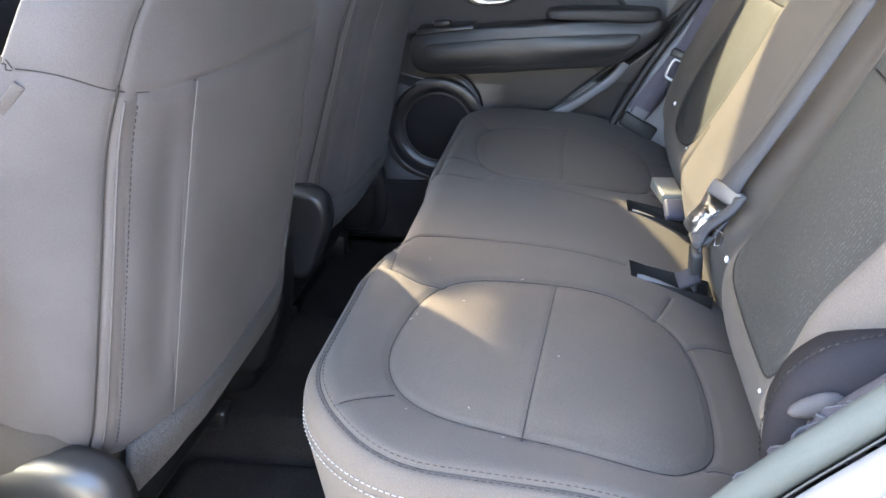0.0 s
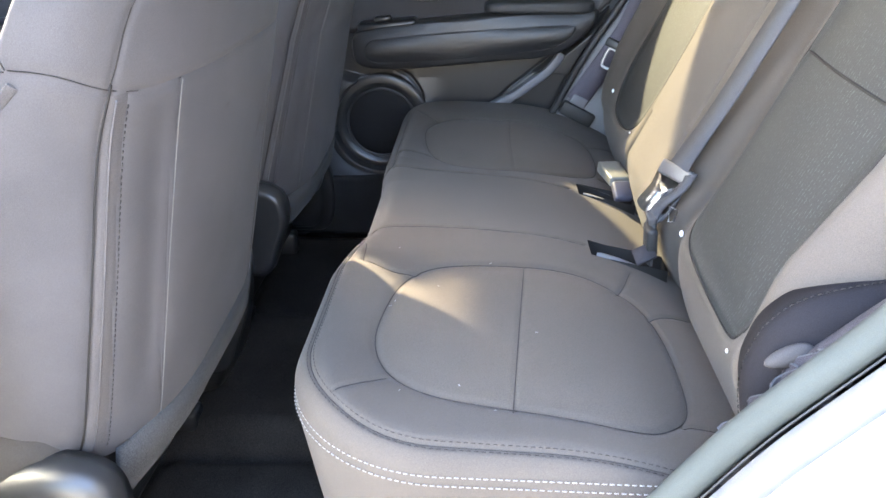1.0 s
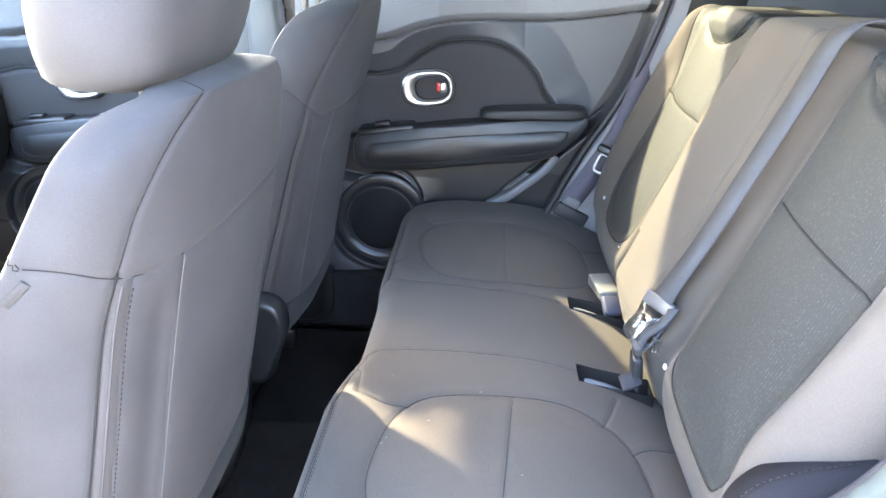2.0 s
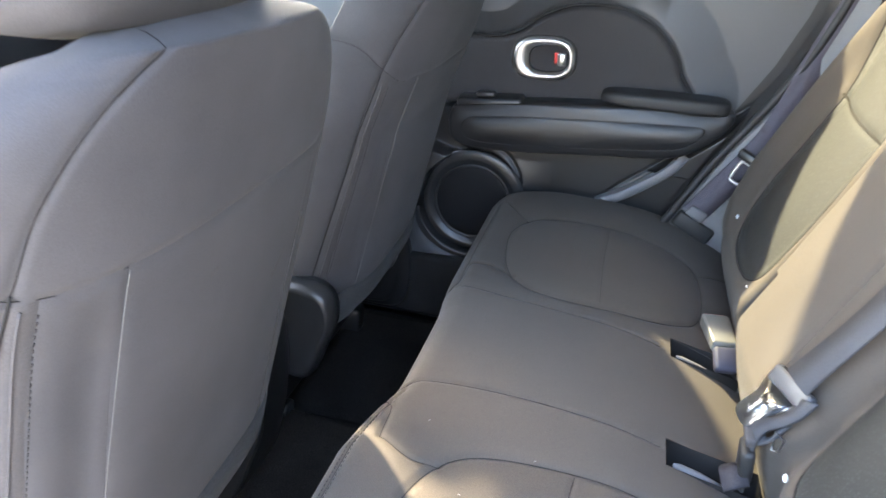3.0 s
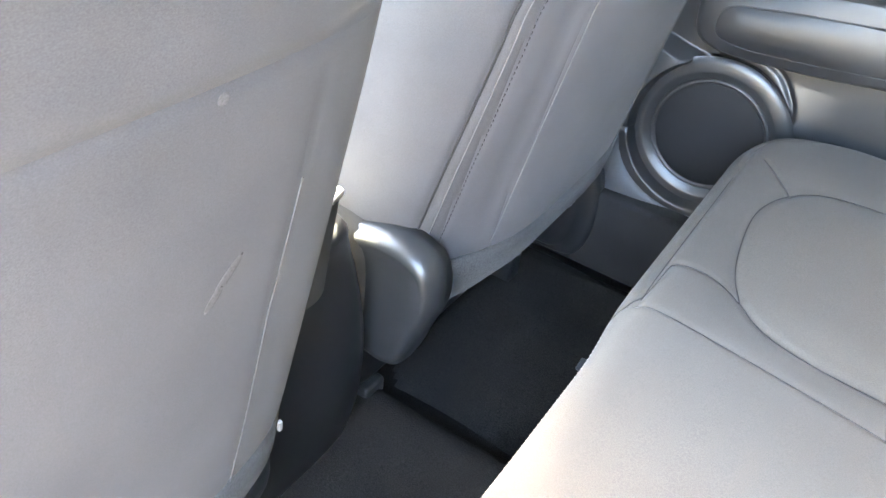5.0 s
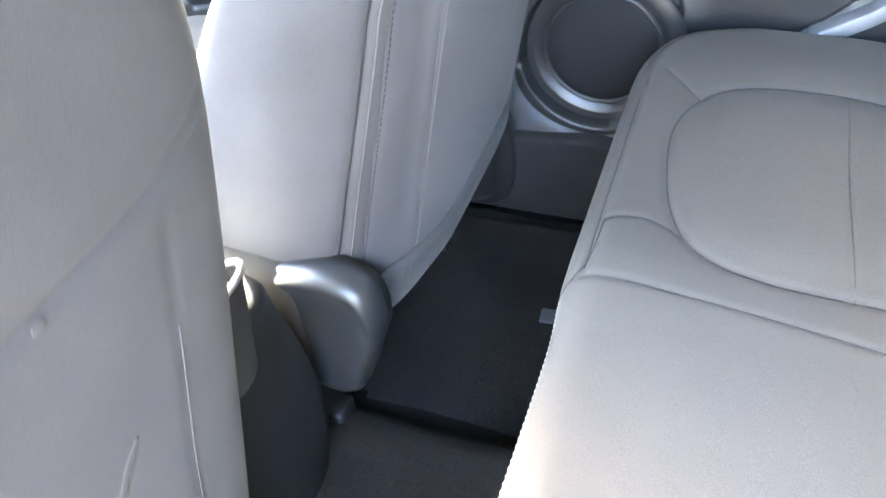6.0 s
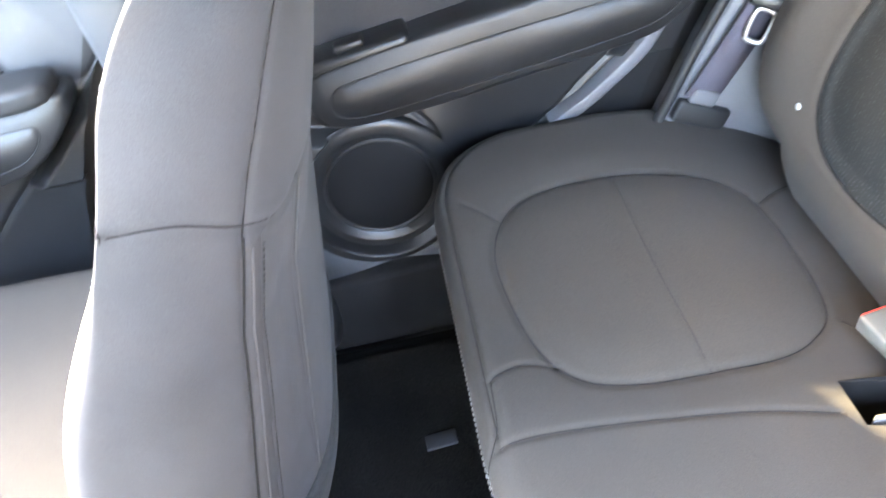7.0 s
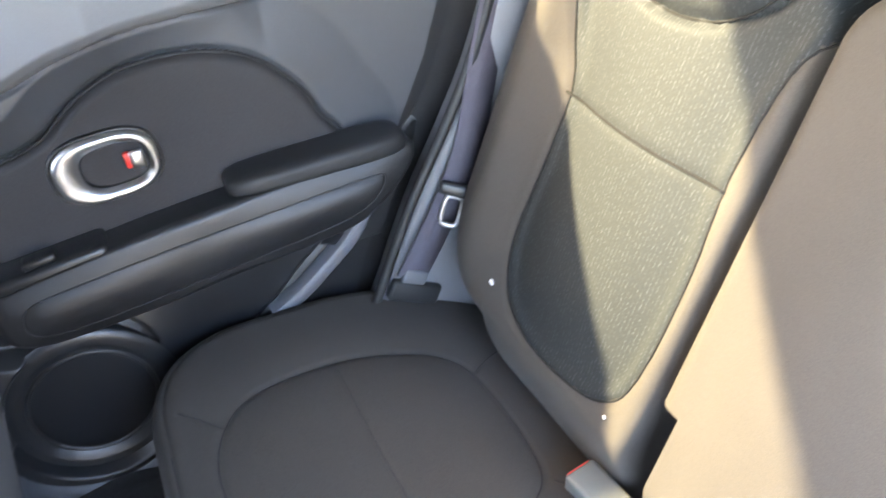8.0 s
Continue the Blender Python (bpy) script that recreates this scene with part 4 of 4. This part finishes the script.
    # armrest: a lofted beam that swells towards the seat
    def beam(outline, depth, base, name_, mat, parent, rim=.012, label_=""):
        line = spline(outline, 7, True)
        c = line.mean(0)
        bm = bmesh.new()
        rows = []
        for k, dep in ((0, 0), (.0, depth - rim), (.25, depth - rim * .3), (1.0, depth)):
            ring = []
            for p in line:
                v = np.array(c) - p
                L = np.linalg.norm(v)
                q = p + v / L * min(rim * k * 1.0, L * .6)
                ring.append(bm.verts.new((q[0] + shift, base - dep, q[1])))
            rows.append(ring)
        for a, b in zip(rows, rows[1:]):
            for i in range(len(line)):
                j = (i + 1) % len(line)
                bm.faces.new((a[i], a[j], b[j], b[i]))
        f = bm.faces.new(rows[-1])
        bmesh.ops.triangulate(bm, faces=[f])
        return part(name_, bm, mat, parent, label_)
    arm = beam([(-.128, .475), (-.125, .505), (-.10, .522), (.05, .545), (.20, .56), (.33, .568), (.425, .575), (.442, .562), (.425, .53), (.38, .49), (.33, .468), (.22, .455), (.10, .442), (.0, .434), (-.08, .433), (-.118, .445)],
               .055, .712, "armrest", "soft", ob, label_="soft black door armrest")
    beam([(-.098, .472), (-.088, .494), (-.05, .504), (.10, .520), (.25, .532), (.37, .541), (.390, .532), (.372, .506), (.33, .487), (.22, .472), (.10, .459), (.0, .450), (-.06, .448), (-.090, .455)],
         .0565, .712, "armrest_insert", "soft", arm, .004)
    seam_line = spline([(-.098, .472), (-.088, .494), (-.05, .504), (.10, .520), (.25, .532), (.37, .541), (.390, .532), (.372, .506), (.33, .487), (.22, .472), (.10, .459), (.0, .450), (-.06, .448), (-.090, .455)], 6, True)
    part("armrest_seam", tube([(x + shift, .6562, z) for x, z in seam_line], .0010, 6, True), "rubber", arm)
    pad = bmesh.new()
    bmesh.ops.create_cube(pad, size=1)
    bmesh.ops.subdivide_edges(pad, edges=pad.edges[:], cuts=6, use_grid_fill=True)
    for v in pad.verts:
        p = v.co * 2
        L = (abs(p.x) ** 5 + abs(p.y) ** 5 + abs(p.z) ** 5) ** .2
        p = p / L * max(abs(p.x), abs(p.y), abs(p.z))
        taper = .75 + .25 * p.x if p.z < 0 else 1
        v.co = Vector((.305 + shift + p.x * .125, .682 + p.y * .038, .577 + p.x * .004 + p.z * .017 * taper))
    part("armrest_pad", pad, "rubber", arm, "black padded elbow rest")
    pod = part("window_switch_pod", turned(box(-.085, .055, -.03, .03, -.012, .012, .009, 3), pose(-.03 + shift, .69, .532, 0, -6, 0)), "plastic", arm)
    part("window_switch", turned(box(-.02, .02, -.012, .012, -.006, .006, .004, 2), pose(-.055 + shift, .678, .546, 0, -6, 0)), "plastic", pod)
    # release handle: chrome oval, dark bowl, lever with a red mark
    oval = [(.061 * math.copysign(abs(math.cos(a)) ** .72, math.cos(a)), .041 * math.copysign(abs(math.sin(a)) ** .72, math.sin(a))) for a in np.linspace(0, 2 * math.pi, 48, endpoint=False)]
    tilt = radians(4)
    hx, hz, hy = .052 + shift, .628, .708

    def ring_at(k, kz, y, dx=0.0):
        return [(hx + dx + (x * k) * math.cos(tilt) - z * kz * math.sin(tilt), y, hz + x * k * math.sin(tilt) + z * kz * math.cos(tilt)) for x, z in oval]
    rim = thing("door_release", "", "")
    rim.location = (hx, hy, hz)
    under(rim, ob)
    rim.location = (hx, hy, hz)

    def rings(loops, cap=True):
        vs_, fs_ = [], []
        n = len(loops[0])
        for lp in loops:
            vs_ += lp
        for a in range(len(loops) - 1):
            for i in range(n):
                j = (i + 1) % n
                fs_.append((a * n + i, a * n + j, (a + 1) * n + j, (a + 1) * n + i))
        if cap:
            fs_.append(tuple((len(loops) - 1) * n + i for i in range(n)))
        return vs_, fs_
    part("bezel", rings([ring_at(1.10, 1.12, hy + .006), ring_at(1.10, 1.12, hy), ring_at(1.06, 1.07, hy - .004), ring_at(1.03, 1.04, hy - .002)], False), "plastic", rim)
    part("chrome_ring", rings([ring_at(1.03, 1.04, hy), ring_at(1.0, 1.0, hy - .009), ring_at(.90, .90, hy - .011), ring_at(.70, .72, hy - .008, .010), ring_at(.66, .66, hy + .002, .010)], False), "chrome", rim, "satin chrome oval surround")
    part("bowl", rings([ring_at(.69, .70, hy - .003, .010), ring_at(.60, .60, hy + .008, .010), ring_at(.45, .45, hy + .012, .010)]), "rubber", rim, "black recess")
    part("lever", turned(box(-.009, .009, -.004, .004, -.013, .013, .004, 2), pose(hx + .037, hy - .008, hz + .003, 0, -4, 0)), "steel", rim, "satin chrome lever")
    part("lock_mark", turned(box(-.0035, .0035, -.003, .003, -.011, .011, .002), pose(hx + .0255, hy - .006, hz + .004, 0, -4, 0)), "red", rim, "red lock mark")
    # loudspeaker
    spk = thing("loudspeaker", "", "")
    spk.location = (-.068 + shift, .71, .29)
    under(spk, ob)
    spk.location = (-.068 + shift, .71, .29)

    def circle(r, y):
        return [(-.068 + shift + r * math.cos(a), y, .29 + r * math.sin(a)) for a in np.linspace(0, 2 * math.pi, 64, endpoint=False)]
    part("speaker_ring", rings([circle(.123, .7045), circle(.119, .7005), circle(.112, .6990), circle(.102, .6985), circle(.099, .6992), circle(.0865, .709)], False), "charcoal", spk, "black plastic speaker ring")
    part("speaker_rim", rings([circle(.089, .708), circle(.0872, .7045), circle(.084, .704), circle(.082, .707)], False), "soft", spk)
    part("speaker_grille", rings([circle(.082, .708), circle(.078, .7055), circle(.05, .7045), circle(.02, .704)]), "grille", spk, "black speaker grille")
    ob.location += Vector((.006, -.002, .014))
    return ob


door_panel(0.0, "door_1", "closed rear passenger door with chrome handle and speaker")
door_panel(-.86, "door_2", "closed front passenger door with chrome handle")

for name, x0, x1, y, mat, label in (("window_1", -.30, .78, .705, "tinted", "dark tinted rear side window glass"), ("window_2", -1.5, -.305, .705, "clear", "clear front side window glass")):
    tagged(part(name, ([(x0, y, .88), (x1, y, .88), (x1, y, 1.31), (x0, y, 1.31)], [(0, 1, 2, 3)]), mat, None, smooth=False), label, "window", "", "structure")


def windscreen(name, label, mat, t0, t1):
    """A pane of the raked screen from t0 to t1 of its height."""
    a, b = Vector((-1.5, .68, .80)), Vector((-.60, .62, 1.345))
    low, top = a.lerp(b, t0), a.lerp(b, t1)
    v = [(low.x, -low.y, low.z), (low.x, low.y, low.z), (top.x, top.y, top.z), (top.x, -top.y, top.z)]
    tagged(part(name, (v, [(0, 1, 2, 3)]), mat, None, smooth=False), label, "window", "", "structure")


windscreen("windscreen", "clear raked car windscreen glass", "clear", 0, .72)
# unseen graded pane, added so that the sun patch fades softly
windscreen("windscreen_softener", "graded dark pane added atop the windscreen to soften the sun", "sun_softener", .722, 1)


# ---- belts ----
def strap(points, width, across, thick=.0014):
    """A flat webbing band along the points; across: the direction of its width at each point."""
    pts = np.array(points, float)
    vs, fs = [], []
    for i, p in enumerate(pts):
        a = np.array(across[i] if isinstance(across, list) else across, float)
        a /= np.linalg.norm(a)
        t = pts[min(i + 1, len(pts) - 1)] - pts[max(i - 1, 0)]
        n = np.cross(t, a)
        n /= max(np.linalg.norm(n), 1e-9)
        for sa, sn in ((-1, -1), (1, -1), (1, 1), (-1, 1)):
            vs.append(p + a * sa * width / 2 + n * sn * thick)
    for i in range(len(pts) - 1):
        for k in range(4):
            fs.append((i * 4 + k, i * 4 + (k + 1) % 4, (i + 1) * 4 + (k + 1) % 4, (i + 1) * 4 + k))
    fs += [(3, 2, 1, 0), tuple((len(pts) - 1) * 4 + k for k in range(4))]
    return [tuple(v) for v in vs], fs


def axes(origin, along, across):
    """A place whose x runs along, y nearly across, z as their normal."""
    a = Vector(along).normalized()
    n = a.cross(Vector(across)).normalized()
    b = n.cross(a)
    m = Matrix((a, b, n)).transposed().to_4x4()
    m.translation = Vector(origin)
    return m


def centre_belt():
    ob = thing("seat_belt", "grey webbing centre seat belt with steel tongue on the backrest", "seat belt", at=(.45, -.13, .36))
    up = spline([(.70, -.160, .874), (.632, -.158, .870), (.585, -.158, .775), (.512, -.142, .60), (.470, -.122, .500), (.463, -.117, .478)], 8)
    lean = [tuple(np.array((.16, -1, .16)) * (1 - k) + np.array((.36, -.9, .05)) * k) for k in np.clip(np.linspace(-2, 1, len(up)), 0, 1)]
    part("webbing", strap(up, .050, lean), "belt", ob)
    m = axes((.463, -.115, .476), (.050, .022, .115), (-.36, .9, -.05))
    cover = part("tongue_cover", turned(box(-.012, .010, -.035, .035, -.006, .006, .004, 3), m), "doorgrey", ob, "grey plastic tongue cover")
    part("belt_slot", turned(box(.002, .0108, -.027, .027, -.0035, .004, .001), m), "seam", cover, "dark slot for the webbing")
    # steel plate that points forward and down from the cover
    p = axes((.456, -.104, .460), (-.029, .0, -.036), (.3, -.9, -.2))
    tb, rows = bmesh.new(), []
    ring = spline([(-.006, -.027), (-.006, .027), (.010, .025), (.022, .0185), (.046, .0165), (.055, .010), (.055, -.010), (.046, -.0165), (.022, -.0185), (.010, -.025)], 4, True)
    hole = spline([(.020, -.0105), (.020, .0105), (.044, .0095), (.044, -.0095)], 10, True)
    for z in (-.0012, .0012):
        rows.append([[tb.verts.new((x, y, z)) for x, y in loop] for loop in (ring, hole)])
    n = len(ring)
    for k in range(2):
        for i in range(n):
            j = (i + 1) % n
            tb.faces.new((rows[0][k][i], rows[0][k][j], rows[1][k][j], rows[1][k][i]))
    for layer in rows:
        bmesh.ops.bridge_loops(tb, edges=[tb.edges.get((lp[i], lp[(i + 1) % n])) for lp in layer for i in range(n)])
    part("tongue", turned(tb, p), "steel", ob, "steel belt tongue with a slot")
    # lap webbing, folded and twisted on its way into the cushion
    lap = spline([(.474, -.150, .484), (.463, -.148, .462), (.450, -.142, .445), (.440, -.131, .428), (.435, -.126, .405), (.435, -.126, .375), (.438, -.122, .335)], 7)
    turn_ = [tuple(np.array((.35, -.75, .35)) * (1 - k) + np.array((.25, -.95, 0)) * k) for k in np.linspace(0, 1, len(lap))]
    part("lap_webbing", strap(lap, .024, turn_, .002), "belt", ob, "grey folded lap webbing")
    fold = spline([(.457, -.124, .450), (.446, -.122, .440), (.438, -.122, .424), (.442, -.134, .412), (.452, -.144, .425), (.458, -.150, .445)], 7)
    part("webbing_fold", strap(fold, .018, (.55, -.1, .8), .002), "belt", ob, "grey fold of the webbing")
    part("keeper", turned(box(-.006, .006, -.016, .016, -.006, .006, .003), pose(.433, -.124, .411) @ pose(0, 0, 0, 12, -12, 0)), "tape", ob, "pale grey keeper")
    part("sleeve", turned(box(-.008, .008, -.018, .018, -.026, .020, .006, 3), pose(.436, -.126, .379) @ pose(0, 0, 0, 5, -6, 0)), "rubber", ob, "black buckle sleeve")
    foot = spline([(.430, -.150, .352), (.425, -.130, .362), (.432, -.105, .350), (.44, -.085, .338)], 6)
    part("webbing_end", strap(foot, .030, (.85, .1, .4), .003), "dark_belt", ob, "bunched webbing at the cushion slot")
    part("clip_wire", tube([(.459, -.160, .436), (.452, -.146, .436), (.452, -.150, .414), (.457, -.157, .418)], .0012, 6, True), "steel", ob, "small wire clip")
    return ob


centre_belt()


def buckle():
    ob = thing("belt_buckle", "grey plastic belt buckle with red button on a dark strap", "buckle", at=(.43, .13, .34))
    m = axes((.4305, .183, .366), (-.012, .079, .004), (-1, -.15, 0))
    case = box(-.038, .038, -.0195, .0195, -.010, .010, .004, 3)
    for v in case.verts:
        v.co.y *= 1 + 1.6 * v.co.x
        v.co.z *= 1 + 2.5 * v.co.x
    part("buckle_case", turned(case, m), "buckle", ob)
    part("button", turned(box(.031, .0395, -.0165, .0165, -.006, .0095, .002), m), "red", ob, "red release button")
    s = axes((.4385, .134, .354), (-.004, .024, .018), (-1, -.2, 0))
    part("sleeve", turned(box(-.022, .016, -.0165, .0165, -.009, .007, .005, 3), s), "navy", ob, "dark blue strap sleeve")
    return ob


buckle()


def outer_belt(side):
    ob = thing("outer_seat_belt", "grey webbing seat belt hanging between backrest and door", "seat belt", group="outer rear belts", at=(.43, .63 * side, .36))
    line = spline([(.408, .634, .385), (.418, .630, .402), (.452, .627, .457), (.488, .628, .515), (.522, .636, .58), (.575, .648, .75), (.64, .65, .93), (.68, .65, 1.10)], 8)
    part("webbing", strap([(x, y * side, z) for x, y, z in line], .051, (.88, .10 * side, -.46)), "purple_belt", ob)
    m = pose(.478, .613 * side, .500) @ pose(0, 0, 0, -10 * side, 20, -25 * side)
    part("tongue_cover", turned(box(-.026, .026, -.008, .008, .010, .030, .005, 2), m), "plastic", ob)
    outer = [(.013 * math.copysign(abs(math.cos(a)) ** .5, math.cos(a)), .0, -.012 + .022 * math.copysign(abs(math.sin(a)) ** .5, math.sin(a))) for a in np.linspace(0, 2 * math.pi, 24, endpoint=False)]
    part("tongue", tube([m @ Vector(p) for p in outer], .0038, 6, True), "chrome", ob, "bright steel tongue")
    part("anchor", turned(box(-.020, .020, -.006, .006, -.014, .010, .004), pose(.414, .632 * side, .388) @ pose(0, 0, 0, 0, 27, 0)), "grey", ob, "grey folded belt end")
    part("anchor_plate", turned(box(-.035, .05, -.008, .008, -.030, .004, .005), pose(.412, .640 * side, .368) @ pose(0, 0, 0, 0, 27, 0)), "rubber", ob, "black belt anchor plate")
    return ob


outer_belt(1)


def near_belt():
    """The belt beside the open door, bunched along the seal."""
    ob = thing("outer_seat_belt", "dark bunched seat belt webbing between backrest and door seal", "seat belt", group="outer rear belts", at=(.40, -.635, .36))
    roll = spline([(.446, -.612, .470), (.466, -.614, .496), (.486, -.618, .522), (.52, -.628, .572), (.57, -.642, .68), (.63, -.65, .90), (.68, -.65, 1.10)], 8)
    part("webbing_roll", tube([tuple(p) for p in roll], .0125, 10, flat=.7), "dark_belt", ob, "rolled dark webbing")
    line = spline([(.380, -.628, .378), (.396, -.624, .405), (.412, -.621, .430), (.432, -.618, .458), (.450, -.617, .480), (.466, -.617, .494), (.474, -.620, .495), (.470, -.624, .485), (.455, -.626, .468)], 8)
    n = len(line)
    line = [tuple(np.array(p) + np.array((.003, -.006, .004)) * math.sin(k * .9) + np.array((0, -.008, 0))) for k, p in enumerate(line)]
    twist = [(.25 + .35 * math.sin(k * .62), -.45 - .45 * math.sin(k * .41 + 1), -.75) for k in range(n)]
    part("webbing", strap(line, .028, twist, .0013), "dark_belt", ob)
    for sg in (-1, 1):
        rim_ = [Vector(p) + Vector(t_).normalized() * .014 * sg for p, t_ in zip(line, twist)]
        part("webbing_edge", tube([tuple(p) for p in rim_], .0012, 6), "belt", ob, "frayed paler edge")
    fold = spline([(.404, -.626, .412), (.420, -.629, .440), (.438, -.630, .462), (.456, -.628, .482), (.452, -.624, .470), (.430, -.624, .446)], 6)
    part("webbing_fold", strap([tuple(p) for p in fold], .020, [(.35, -.75, -.3 + .35 * math.sin(k * .5)) for k in range(len(fold))], .0016), "dark_belt", ob, "folded loop of dark webbing")
    return ob


near_belt()


def release_lever():
    ob = thing("backrest_release", "dark grey plastic backrest release lever beside the seat", "lever", at=(.444, -.605, .489))
    b = bmesh.new()
    bmesh.ops.create_uvsphere(b, u_segments=24, v_segments=14, radius=1)
    for v in b.verts:
        v.co.z *= 1 + .25 * v.co.x
        v.co.y *= .85 + .15 * abs(v.co.x)
    part("lever", turned(b, pose(.444, -.607, .489) @ pose(0, 0, 0, 0, -24, 0) @ Matrix.Diagonal((.021, .008, .0095, 1))), "panel", ob)
    part("lever_foot", box(.448, .462, -.610, -.585, .474, .490, .004), "plastic", ob)
    return ob


release_lever()


def pillar_foot():
    """Rounded cover at the foot of the far pillar, and the pale sill trim before it."""
    line = spline([(-.34, .03), (-.24, .028), (-.205, .036), (-.186, .065), (-.178, .11), (-.180, .16), (-.193, .205), (-.222, .245), (-.27, .275), (-.34, .285)], 5)
    bm, rows = bmesh.new(), []
    for y, k, dx in ((.69, 1.0, 0), (.652, 1.0, 0), (.643, .985, 0), (.640, .95, -.004), (.640, .90, -.012), (.630, .87, -.014), (.624, .82, -.016), (.622, .70, -.02), (.622, .2, -.03)):
        rows.append([bm.verts.new((-.30 + (x + .30) * k + dx, y, .155 + (z - .155) * k)) for x, z in line])
    for p, q in zip(rows, rows[1:]):
        for i in range(len(line)):
            j = (i + 1) % len(line)
            bm.faces.new((p[i], p[j], q[j], q[i]))
    bm.faces.new(rows[-1])
    tagged(part("pillar_foot", bm, "plastic", None), "rounded black plastic cover at the pillar foot", "trim", "", "structure")
    tagged(part("sill_trim", box(-.32, .34, .645, .70, .02, .176, .012, 3), "liner_dark", None), "dark lined kick panel under the door", "trim", "", "structure")
    # pale plate that runs round the loudspeaker's house at the door's foot
    bm = bmesh.new()
    low, high = [], []
    for x in np.linspace(-.30, .06, 49):
        top = .304 - math.sqrt(max(0.0, .1265 ** 2 - (x + .062) ** 2)) if abs(x + .062) < .1265 else .36
        low.append((x, .166))
        high.append((x, max(.170, min(top, .36))))
    rows = [[bm.verts.new((x, y, z)) for x, z in ln] for ln, y in ((low, .668), (low, .660), (high, .682), (high, .70))]
    for p, q in zip(rows, rows[1:]):
        for i in range(len(p) - 1):
            bm.faces.new((p[i], p[i + 1], q[i + 1], q[i]))
    tagged(part("sill_plate", bm, "doorgrey", None), "grey plastic sill plate round the speaker housing", "trim", "", "structure")


pillar_foot()


def near_front_door():
    """The closed front door on the near side, with its window."""
    ob = thing("door_3", "closed front door with dark grey inner panel", "car door", kind="structure", at=(-.9, -.72, .0))
    part("inner_panel", box(-1.5, -.345, -.708, -.675, .02, .88, .02, 3), "doorgrey", ob)
    part("outer_skin", box(-1.5, -.345, -.765, -.712, -.02, .90, .015, 3), "paint", ob, "white painted door skin")
    part("door_armrest", box(-1.2, -.55, -.676, -.625, .48, .55, .02, 3), "soft", ob, "soft black door armrest")
    part("window_pane", ([(-1.42, -.715, .895), (-.345, -.715, .895), (-.345, -.70, 1.30), (-.66, -.70, 1.30)], [(0, 1, 2, 3)]), "clear", ob, "clear side window glass", smooth=False)
    return ob


near_front_door()
